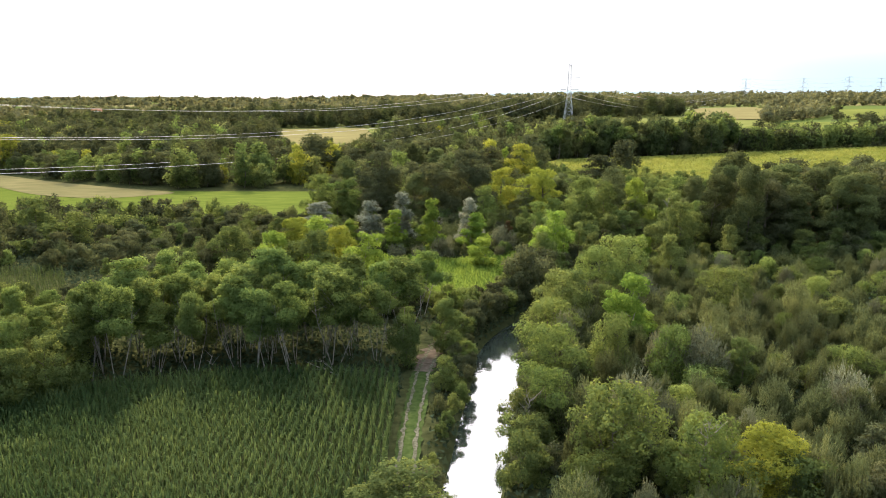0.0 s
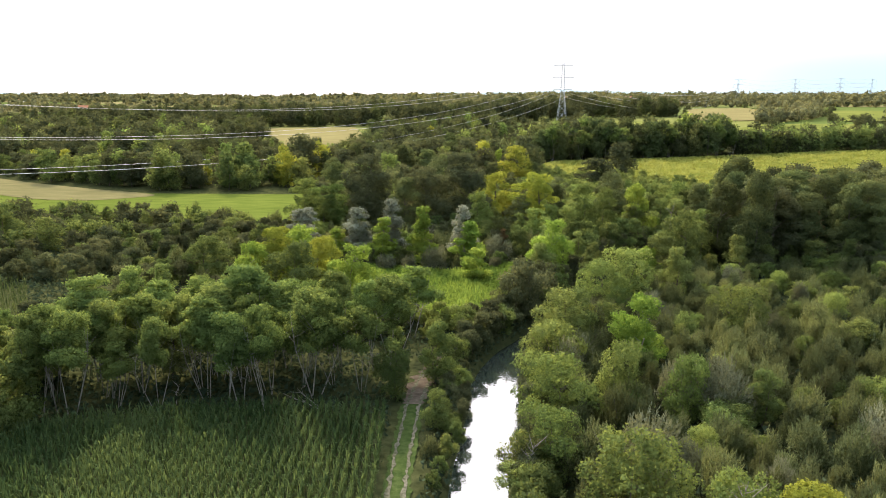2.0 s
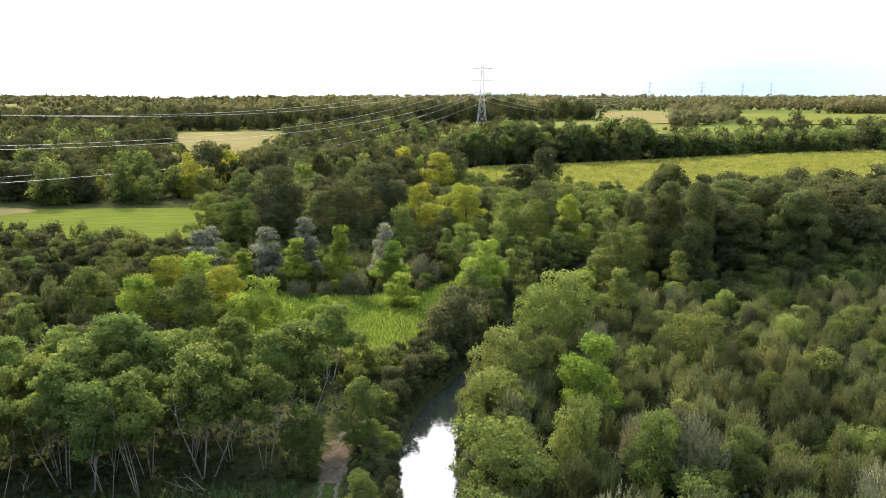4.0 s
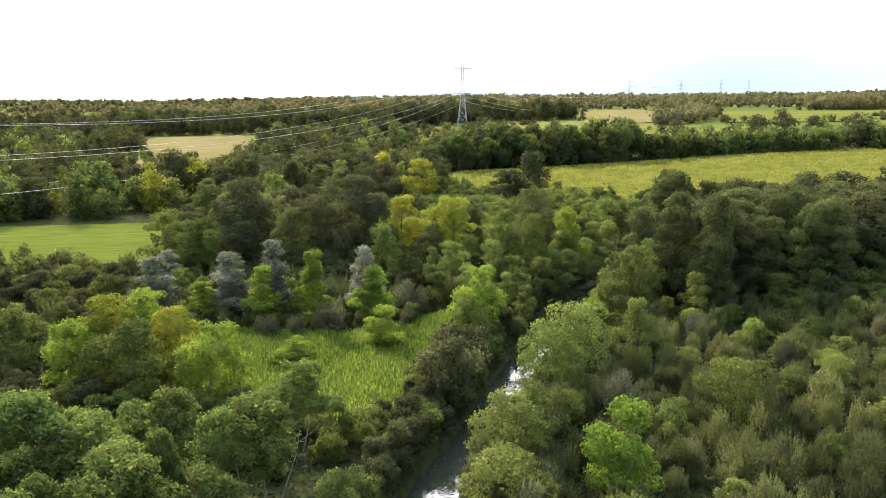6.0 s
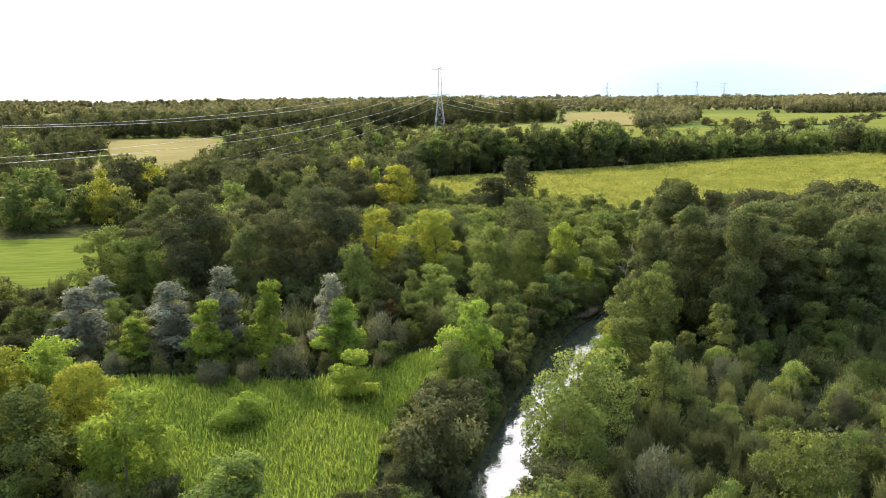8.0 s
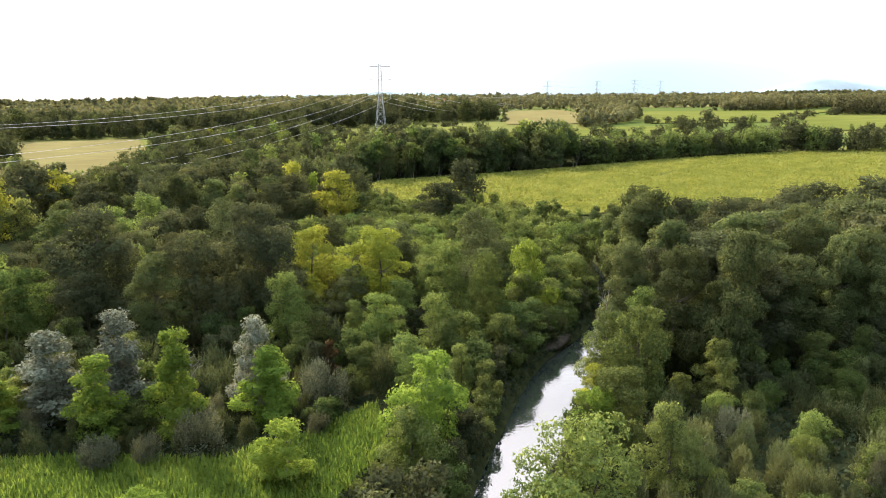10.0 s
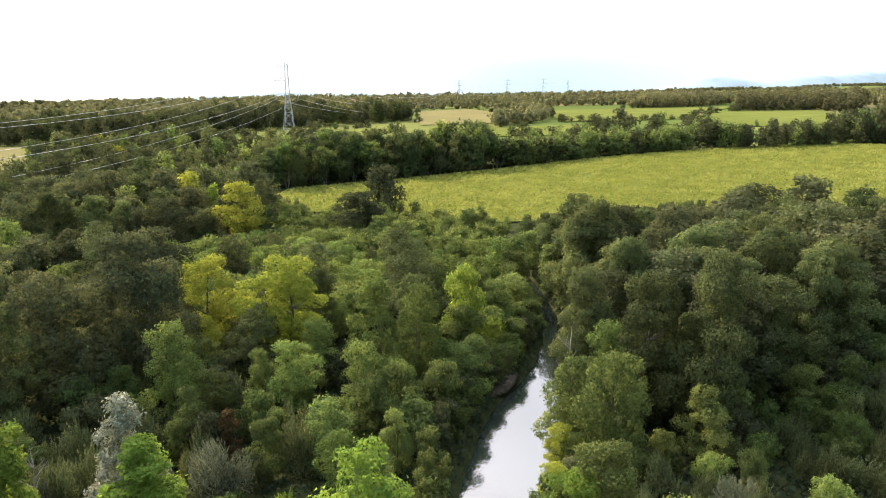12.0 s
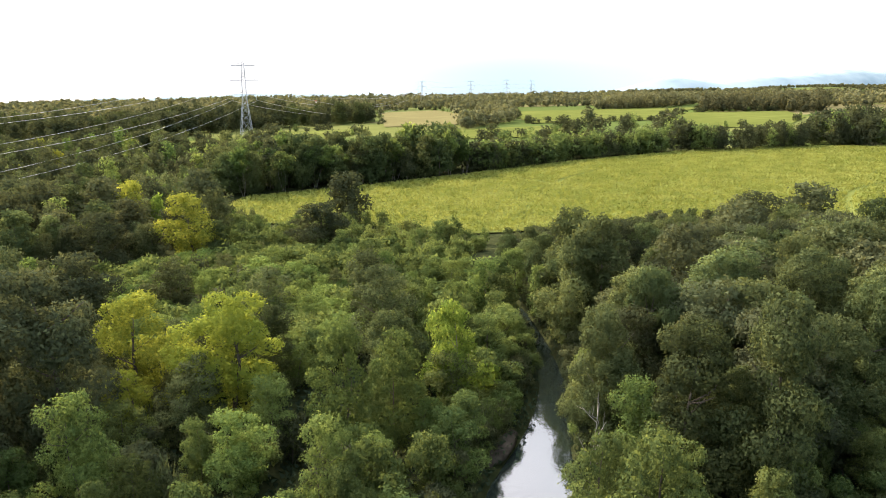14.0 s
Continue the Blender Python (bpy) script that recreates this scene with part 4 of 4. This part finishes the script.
# far woods, joined
def wood_stuff(name, spots, rng, low, high, leaf, sprays, label, material=None, rise=None):
    """Many far trees in one mesh: rough crowns of leaf sprays over a dark skirt."""
    n = len(spots)
    slow = np.array([noise.noise(Vector((x * 0.03, y * 0.03, 4.4))) for x, y in spots]) if n else np.zeros(0)
    h = rng.uniform(low, high, n) * rng.choice((0.5, 0.7, 0.95, 1.2), n) * (1 + 0.3 * slow)
    rad = h * rng.uniform(0.28, 0.42, n)
    way = unit(rng.normal(size=(n, sprays, 3)) + (0, 0, 0.45))
    lump = rng.uniform(0.75, 1.1, (n, sprays, 1))
    centre = np.column_stack([spots, land(spots[:, 0], spots[:, 1]) + (rise(spots[:, 0], spots[:, 1]) if rise else 0) + h * 0.54])[:, None]
    spot = centre + way * lump * np.stack([rad, rad, h * 0.44], 1)[:, None]
    spot, way = spot.reshape(-1, 3), way.reshape(-1, 3)
    out = unit(way + rng.normal(size=way.shape) * 0.4 + (0, 0, 0.2))
    along = unit(np.cross(out, rng.normal(size=out.shape)) + (0, 0, 0.4))
    size = leaf * rng.uniform(0.7, 1.4, len(spot))
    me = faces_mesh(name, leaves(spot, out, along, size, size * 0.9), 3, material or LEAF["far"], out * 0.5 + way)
    return tagged(new(name, me), label, "woodland", kind="stuff")


def free_of(spots, *polys):
    for poly in polys:
        spots = spots[~inside(spots, poly)]
    return spots


def patchy(spots, scale, bias, seed):
    """Places where a slow noise lets woods grow."""
    keep = [noise.noise(Vector((x * scale, y * scale * 2.2, seed))) > bias for x, y in spots]
    return spots[np.array(keep, bool)]


HOUSES = [(-506, 1093), (-527, 1105), (-489, 1080), (284, 1478), (292, 1391), (339, 1380), (404, 1534), (229, 1281), (-489, 1730), (-523, 1753), (-1202, 2137), (949, 872), (985, 880)]
FIELD_POLYS = [poly for poly, _, _ in FAR_FIELDS] + [BIG_FIELD]
for seed, poly, low, high, label in (
        (37, [(258, 584), (334, 632), (400, 770), (347, 760), (300, 680)], 8, 13, "rounded trees between far fields"),
        (38, [(554, 648), (630, 566), (740, 652), (650, 730)], 12, 17, "dark wood behind far fields"),
        (39, [(541, 800), (590, 752), (760, 860), (640, 900)], 12, 17, "far wood of mixed green")):
    spots, rng = scatter(poly, 7.0, seed, 0.3)
    spots = free_of(spots, *FIELD_POLYS, [(-125, 415), (-40, 425), (-45, 480), (-115, 484)])
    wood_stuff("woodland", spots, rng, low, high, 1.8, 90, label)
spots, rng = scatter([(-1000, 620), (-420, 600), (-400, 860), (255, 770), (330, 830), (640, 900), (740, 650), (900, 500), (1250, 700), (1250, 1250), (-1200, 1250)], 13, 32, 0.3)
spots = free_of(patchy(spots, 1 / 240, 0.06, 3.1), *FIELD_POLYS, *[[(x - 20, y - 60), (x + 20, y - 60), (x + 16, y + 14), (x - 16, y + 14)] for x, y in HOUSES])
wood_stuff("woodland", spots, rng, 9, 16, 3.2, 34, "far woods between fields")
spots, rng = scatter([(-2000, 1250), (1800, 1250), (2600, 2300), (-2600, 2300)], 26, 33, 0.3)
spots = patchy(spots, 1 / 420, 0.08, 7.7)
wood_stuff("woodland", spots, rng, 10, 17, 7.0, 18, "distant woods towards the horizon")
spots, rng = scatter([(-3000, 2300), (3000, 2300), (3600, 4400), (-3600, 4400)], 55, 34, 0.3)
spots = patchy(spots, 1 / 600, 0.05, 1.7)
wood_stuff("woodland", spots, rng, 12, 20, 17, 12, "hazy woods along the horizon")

# corn: upright plants in rows with arching leaves
def corn_stuff(name, poly, row, step, h, material, label, seed, blades=5, keep=None):
    rng = np.random.default_rng(seed)
    p = np.array(poly, float)
    (x0, y0), (x1, y1) = p.min(0), p.max(0)
    gx, gy = np.meshgrid(np.arange(x0, x1, row), np.arange(y0, y1, step))
    spots = np.stack([gx.ravel() + rng.normal(size=gx.size) * 0.07, gy.ravel() + rng.uniform(-0.4, 0.4, gx.size) * step], 1)
    spots = spots[inside(spots, poly)]
    if keep:
        spots = spots[inside(spots, keep)]
    n = len(spots)
    tall = h * rng.uniform(0.82, 1.08, n)
    corners = []
    for k in range(blades):
        ang = rng.uniform(0, math.tau, n)
        u = 0.45 + 0.5 * k / blades
        way = np.stack([np.cos(ang), np.sin(ang), np.zeros(n)], 1)
        side = np.stack([-np.sin(ang), np.cos(ang), np.zeros(n)], 1)
        base = np.column_stack([spots, LAND + tall * u])
        long = tall[:, None] * rng.uniform(0.24, 0.36, (n, 1))
        mid = base + way * long * 0.24 + (0, 0, 1) * long * 0.9
        tip = base + way * long * rng.uniform(0.35, 0.75, (n, 1)) + (0, 0, 1) * long * rng.uniform(0.9, 1.5, (n, 1))
        wide = 0.052 * h / 2.2
        corners.append(np.stack([base - side * wide * 0.5, base + side * wide * 0.5, mid + side * wide, mid - side * wide], 1))
        corners.append(np.stack([mid - side * wide, mid + side * wide, tip + side * 0.01, tip - side * 0.01], 1))
    ang = rng.uniform(0, math.tau, n)
    side = np.stack([np.cos(ang), np.sin(ang), np.zeros(n)], 1) * 0.03
    foot, head = np.column_stack([spots, np.full(n, LAND)]), np.column_stack([spots, LAND + tall * 1.08])
    corners.append(np.stack([foot - side, foot + side, head + side * 0.6, head - side * 0.6], 1))
    me = faces_mesh(name, np.concatenate(corners), 4, material)
    return tagged(new(name, me), label, "corn", kind="stuff")


corn_stuff("corn", CORN, 0.8, 0.27, 2.2, LEAF["corn"], "tall green corn in close rows", 41, 5, [(-90, 44), (-5, 44), (-3, 80), (-90, 80)])
corn_stuff("corn", SIDE_CORN, 1.0, 0.8, 2.2, LEAF["corn"], "green corn behind the robinia grove", 42, 4)


def crop_stuff(name, poly, n, h, length, material, label, seed, category, wide=0.25, gaps=(), sway=0.28):
    """Upright blades standing all over a field."""
    rng = np.random.default_rng(seed)
    p = np.array(poly, float)
    spots = rng.uniform(p.min(0), p.max(0), (n, 2))
    spots = spots[inside(spots, poly)]
    n = len(spots)
    for line in gaps:
        path = smooth_line(line, 60)
        spots = spots[np.linalg.norm(spots[:, None] - path[None], axis=2).min(1) > 1.3]
    n = len(spots)
    axis = unit(rng.normal(size=(n, 3)) * sway + (0, 0, 1))
    out = unit(np.cross(axis, rng.normal(size=(n, 3))))
    size = length * rng.uniform(0.7, 1.3, n)
    place = np.column_stack([spots, land(spots[:, 0], spots[:, 1]) + h * rng.uniform(0.55, 1.0, n) - size * 0.3])
    me = faces_mesh(name, leaves(place, out, axis, size, size * wide), 3, material, out * 0.5 + (0, 0, 1))
    return tagged(new(name, me), label, category, kind="stuff")


FURROWS = ([(150, 352), (161, 340), (164, 326), (176, 334), (200, 345)], [(268, 374), (282, 352), (277, 315), (270, 262)], [(282, 352), (310, 330), (340, 318)], [(190, 225), (230, 255), (270, 262), (330, 262)])
crop_stuff("corn", BIG_FIELD, 480000, 1.6, 0.8, LEAF["ripe"], "wide field of yellowing ripe corn", 43, "corn", 0.55, FURROWS, 1.1)
crop_stuff("reeds", MEADOW, 90000, 1.2, 0.85, LEAF["reed"], "bright green reeds and tall meadow grass", 44, "reeds")

# undergrowth below the trees near the river
rng = np.random.default_rng(51)
spots = rng.uniform((-90, 44), (140, 215), (150000, 2))
spots = spots[river_gap(spots) > 0.2]
spots = free_of(spots, CORN, MEADOW, SIDE_CORN, BIG_FIELD, [(-33, 198), (-36, 252), (-130, 262), (-130, 204), (-50, 194)], [(-4.9, 30), (-1.8, 30), (-1.1, 80), (1.0, 91), (2, 97), (-3.0, 94), (-4.6, 80)])
n = len(spots)
axis = unit(rng.normal(size=(n, 3)) + (0, 0, 0.7))
out = unit(np.cross(axis, rng.normal(size=(n, 3))) + (0, 0, 0.6))
size = rng.uniform(0.32, 0.72, n)
place = np.column_stack([spots, LAND + rng.uniform(0.0, 1.1, n) ** 1.5])
gap = river_gap(spots)
place[:, 2] -= np.where(gap < 2.2, (2.2 - gap) * 0.45, 0)
tagged(new("undergrowth", faces_mesh("undergrowth", leaves(place, out, axis, size, size * 0.8), 3, LEAF["under"])), "dark tangled undergrowth of brambles and weeds", "undergrowth", kind="stuff")


# pylons and cables
def beam(bm, a, b, r):
    tube(bm, [a, b], [r, r], 4)


ARMS = ((0.58, 8.4), (0.76, 10.0), (0.94, 8.6))


def mast_half(u, h):
    """Half the width of a pylon's mast at the share u of its height."""
    return 0.080 * h * (1 - u / 0.52) + 0.028 * h * (u / 0.52) if u < 0.52 else 0.028 * h * (1 - (u - 0.52) * 0.9)


def build_pylon(x, y, h, turn, thick):
    ob = new("pylon")
    tagged(ob, "tall grey lattice steel pylon with three crossarms", "pylon", group="pylons of the power line")
    levels = [0, 0.13, 0.24, 0.34, 0.43, 0.52, 0.57, 0.62, 0.67, 0.73, 0.78, 0.83, 0.88, 0.93, 0.965]
    corners = ((-1, -1), (1, -1), (1, 1), (-1, 1))
    for cx, cy in corners:
        bm = bmesh.new()
        pts = [(cx * mast_half(u, h), cy * mast_half(u, h), u * h) for u in levels]
        tube(bm, pts, [thick] * len(pts), 4)
        part("leg", bm, STEEL, ob)
    bm = bmesh.new()
    for low, high in zip(levels, levels[1:]):
        a, b = mast_half(low, h), mast_half(high, h)
        for k in range(4):
            (x0, y0), (x1, y1) = corners[k], corners[(k + 1) % 4]
            beam(bm, (x0 * a, y0 * a, low * h), (x1 * b, y1 * b, high * h), thick * 0.6)
            beam(bm, (x1 * a, y1 * a, low * h), (x0 * b, y0 * b, high * h), thick * 0.6)
            beam(bm, (x0 * b, y0 * b, high * h), (x1 * b, y1 * b, high * h), thick * 0.5)
    part("bracing", bm, STEEL, ob)
    bm = bmesh.new()
    top = mast_half(0.965, h)
    for cx, cy in corners:
        beam(bm, (cx * top, cy * top, 0.965 * h), (0, 0, h), thick * 0.7)
    part("peak", bm, STEEL, ob)
    for u, reach in ARMS:
        reach *= h / 58
        bm = bmesh.new()
        a, b = mast_half(u, h), mast_half(u + 0.035, h)
        for s in (-1, 1):
            tip = (s * reach, 0, u * h)
            for cy in (-1, 1):
                beam(bm, (s * a, cy * a, u * h), tip, thick * 2.2)
                beam(bm, (s * b, cy * b, (u + 0.035) * h), tip, thick * 0.7)
            for f in (0.3, 0.6):
                px, pz = s * (a + (reach - a) * f), (u + 0.035 * (1 - f)) * h
                beam(bm, (px, a * (1 - f), u * h), (px, -a * (1 - f), u * h), thick * 0.5)
                beam(bm, (px, 0, u * h), (px, 0, pz), thick * 0.5)
        arm = part("crossarm", bm, STEEL, ob)
        for s in (-1, 1):
            bm = bmesh.new()
            rings = [(s * reach, 0, u * h - 0.35 * k) for k in range(11)]
            tube(bm, rings, [0.06 + 0.12 * (k % 2) for k in range(11)], 6)
            part("insulator", bm, CERAMIC, arm, "string of grey insulator discs")
    ob.matrix_basis = pose(x, y, float(land(x, y)), 0, 0, turn)
    return ob


PYLONS = [(-205, 70, 52, -30.0), (103, 596, 52, -20.0), (478, 1155, 40, -32.0), (640, 1300, 42, -45.0), (790, 1425, 46, -45.0), (900, 1504, 46, -45.0)]
for n, (x, y, h, turn) in enumerate(PYLONS):
    build_pylon(x, y, h, turn, 0.13 if n < 2 else 0.09)


def hang_cable(a, b, sag, r, label):
    curve = bpy.data.curves.new("power_cable", "CURVE")
    curve.dimensions, curve.bevel_depth, curve.bevel_resolution = "3D", r, 0
    line = curve.splines.new("POLY")
    n = 36
    line.points.add(n - 1)
    for k in range(n):
        u = k / (n - 1)
        p = a.lerp(b, u)
        line.points[k].co = (p.x, p.y, p.z - 4 * sag * u * (1 - u), 1)
    curve.materials.append(CABLE)
    return tagged(new("power_cable", curve), label, "cable", group="cables of the power line")


for (x0, y0, h0, t0), (x1, y1, h1, t1) in zip(PYLONS, PYLONS[1:]):
    far = math.hypot(x0 - 6, y0 - 60)
    r = 0.031 if y0 < 300 else 0.06 + far * 0.00004
    for u, reach in ARMS:
        for s in (-1, 1):
            a = Vector((x0 + s * reach * math.cos(radians(t0)), y0 + s * reach * math.sin(radians(t0)), float(land(x0, y0)) + u * h0 - 3.6))
            b = Vector((x1 + s * reach * math.cos(radians(t1)), y1 + s * reach * math.sin(radians(t1)), float(land(x1, y1)) + u * h1 - 3.6))
            sag = (b - a).length * (0.037 if y0 < 300 else 0.03)
            side = Vector((math.cos(radians(t0)), math.sin(radians(t0)), 0)) * 0.25
            for twin in (-1, 1) if y0 < 300 else (0,):
                hang_cable(a + side * twin, b + side * twin, sag, r, "thin aluminium high-voltage cable sagging between pylons")
    a, b = Vector((x0, y0, float(land(x0, y0)) + h0)), Vector((x1, y1, float(land(x1, y1)) + h1))
    hang_cable(a, b, (b - a).length * (0.034 if y0 < 300 else 0.022), r * 0.7, "thin earth wire along the pylon tops")

# small things by the grove and the river
def build_snag(x, y, h):
    """A bare dead tree with forked branches."""
    rng = np.random.default_rng(int(x * 7 + y))
    bm = bmesh.new()
    head = Vector((0.5, -0.3, h))
    tube(bm, [(0, 0, -0.3), (0.1, 0.1, h * 0.5), head], [0.09, 0.065, 0.015], 6)
    for k in range(9):
        u = rng.uniform(0.45, 0.95)
        start = Vector((0.1, 0.1, h * 0.5)).lerp(head, (u - 0.45) / 0.55)
        ang, reach = k * 2.4, rng.uniform(0.6, 1.6)
        end = start + Vector((math.cos(ang) * reach, math.sin(ang) * reach, reach * rng.uniform(0.7, 1.4)))
        tube(bm, [start, start.lerp(end, 0.5) + Vector((0, 0, -0.08)), end], [0.05, 0.035, 0.01], 4)
        for f in (0.5, 0.75):
            twig = start.lerp(end, f)
            tube(bm, [twig, twig + Vector(rng.normal(size=3)) * 0.35 + Vector((0, 0, 0.3))], [0.02, 0.006], 3)
    ob = new("dead_tree", solid_mesh("dead_tree", bm, BARK_PALE))
    ob.matrix_basis = pose(x, y, LAND - 0.2)
    return tagged(ob, "bare grey dead tree standing among leafy trees", "tree")


for x, y, h in ((46.4, 147.4, 12.4), (20.5, 52.0, 8.2), (8.0, 64.5, 4.5), (-1.5, 151.0, 7.0)):
    build_snag(x, y, h)


def build_fallen(x, y, turn, length):
    """A fallen pale bough with side branches."""
    rng = np.random.default_rng(int(abs(x) * 11 + y))
    bm = bmesh.new()
    tip = Vector((length, 0, 1.4))
    tube(bm, [(0, 0, 0.1), (length * 0.5, 0.2, 0.9), tip], [0.07, 0.05, 0.015], 6)
    for k in range(7):
        start = Vector((0, 0, 0.1)).lerp(tip, 0.25 + 0.1 * k)
        end = start + Vector((rng.uniform(0.4, 1.2), rng.uniform(-1, 1), rng.uniform(-0.1, 0.9)))
        tube(bm, [start, end], [0.03, 0.008], 4)
    ob = new("fallen_branch", solid_mesh("fallen_branch", bm, BARK_PALE))
    ob.matrix_basis = pose(x, y, LAND, 0, 0, turn)
    return tagged(ob, "pale fallen bough lying at the grove's edge", "branch", group="fallen boughs")


for x, y, turn, length in ((-12.2, 79.8, 168, 3.8), (-12.4, 80.4, 150, 3.0), (-28, 81.0, 100, 2.6)):
    build_fallen(x, y, turn, length)


def build_bank(x, y, rx, ry, rz, turn, seed, material):
    """A low bare hump of earth on the bank."""
    bm = bmesh.new()
    bmesh.ops.create_icosphere(bm, subdivisions=3, radius=1.0)
    for v in bm.verts:
        v.co *= 1 + 0.22 * noise.noise(v.co * 1.7 + Vector((seed, 0, 0)))
        v.co = Vector((v.co.x * rx, v.co.y * ry, v.co.z * rz))
    for f in bm.faces:
        f.smooth = True
    ob = new("bank", solid_mesh("bank", bm, material))
    ob.matrix_basis = pose(x, y, 0.75, 0, 0, turn)
    return tagged(ob, "bare brown earth bank beside the river", "bank", kind="structure")


build_bank(9.2, 110.8, 2.6, 1.7, 2.6, 60, 1.0, DRY_EARTH)
build_bank(48.5, 166.5, 4.8, 2.2, 0.75, 40, 4.0, EARTH)


# far houses
def build_house(x, y, w, d, h, turn, group="far houses"):
    ob = new("house")
    tagged(ob, "small pale plastered house with a tiled roof", "house", group=group)
    bm = bmesh.new()
    bmesh.ops.create_cube(bm, size=1.0, matrix=Matrix.LocRotScale((0, 0, h / 2 - 0.5), None, (w, d, h + 1)))
    wall = part("wall", bm, PLASTER, ob)
    bm = bmesh.new()
    rise, over = 0.32 * d, 0.5
    pts = [(-w / 2 - over, -d / 2 - over, h), (w / 2 + over, -d / 2 - over, h), (w / 2 + over, d / 2 + over, h), (-w / 2 - over, d / 2 + over, h)]
    ridge = [(-w / 2 - over, 0, h + rise), (w / 2 + over, 0, h + rise)]
    low = [bm.verts.new(p) for p in pts]
    high = [bm.verts.new(p) for p in ridge]
    for face in ((low[0], low[1], high[1], high[0]), (low[2], low[3], high[0], high[1]), (low[1], low[2], high[1]), (low[3], low[0], high[0]), low[::-1]):
        bm.faces.new(face)
    part("roof", bm, ROOF, ob)
    for level in range(int(h // 2.9)):
        for k in range(int(w // 3)):
            bm = bmesh.new()
            place = (-w / 2 + 1.6 + 3 * k, -d / 2 - 0.02, 1.6 + 2.9 * level)
            bmesh.ops.create_cube(bm, size=1.0, matrix=Matrix.LocRotScale(place, None, (1.0, 0.12, 1.4)))
            part("window", bm, PANE, wall)
    ob.matrix_basis = pose(x, y, float(land(x, y)), 0, 0, turn)
    return ob


house_rng = np.random.default_rng(61)
for x, y in HOUSES:
    build_house(x, y, float(house_rng.uniform(10, 18)), float(house_rng.uniform(8, 11)), float(house_rng.choice((6.2, 6.8, 9.2))), float(house_rng.uniform(-40, 30)))

# hills on the horizon
def build_hills(name, x0, x1, y, peaks, seed):
    bm = bmesh.new()
    n = 90
    rows = []
    for depth, share in ((0, 0.0), (90, 0.45), (180, 0.8), (260, 1.0), (420, 0.7)):
        row = []
        for k in range(n):
            u = k / (n - 1)
            x = x0 + (x1 - x0) * u
            top = sum(hh * math.exp(-((u - c) / w) ** 2) for c, w, hh in peaks)
            top += 9 * noise.noise(Vector((x * 0.006, depth * 0.01, seed))) + 5 * noise.noise(Vector((x * 0.02, depth * 0.03, seed)))
            row.append(bm.verts.new((x, y + depth, float(land(x, y)) - 2 + max(0, top) * share)))
        rows.append(row)
    for a, b in zip(rows, rows[1:]):
        for k in range(n - 1):
            f = bm.faces.new((a[k], a[k + 1], b[k + 1], b[k]))
            f.smooth = True
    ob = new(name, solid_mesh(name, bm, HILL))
    return tagged(ob, "low hazy blue-grey hills on the horizon", "hills", kind="structure")


def slope_rise(x, y):
    """How far the wooded slope stands above the farmland."""
    u = np.clip((np.asarray(x, float) - 250) / 2350, 0, 1)
    v = np.clip((np.asarray(y, float) - 1500) / 300, 0, 1)
    return (33 * u ** 1.3 + 4 * np.sin(u * 23 + 1) * u) * v * v * (3 - 2 * v)


def build_slope():
    xs, ys = np.linspace(250, 2900, 70), np.linspace(1500, 1960, 10)
    gx, gy = np.meshgrid(xs, ys)
    z = land(gx, gy) + slope_rise(gx, gy) - 1.0
    index = np.arange(gx.size).reshape(gx.shape)
    faces = np.stack([index[:-1, :-1], index[:-1, 1:], index[1:, 1:], index[1:, :-1]], -1).reshape(-1, 4)
    me = bpy.data.meshes.new("backdrop")
    me.from_pydata(np.column_stack([gx.ravel(), gy.ravel(), z.ravel()]).tolist(), [], faces.tolist())
    me.polygons.foreach_set("use_smooth", np.ones(len(faces), bool))
    me.materials.append(FARMLAND)
    tagged(new("backdrop", me), "far slope below the hills, partly wooded", "slope", kind="structure")
    spots, rng = scatter([(260, 1505), (2850, 1505), (2850, 1950), (260, 1950)], 19, 71, 0.3)
    wood_stuff("woodland", patchy(spots, 1 / 260, -0.18, 9.3), rng, 6, 10, 4.5, 30, "dark woods over the far slope", None, slope_rise)


build_slope()
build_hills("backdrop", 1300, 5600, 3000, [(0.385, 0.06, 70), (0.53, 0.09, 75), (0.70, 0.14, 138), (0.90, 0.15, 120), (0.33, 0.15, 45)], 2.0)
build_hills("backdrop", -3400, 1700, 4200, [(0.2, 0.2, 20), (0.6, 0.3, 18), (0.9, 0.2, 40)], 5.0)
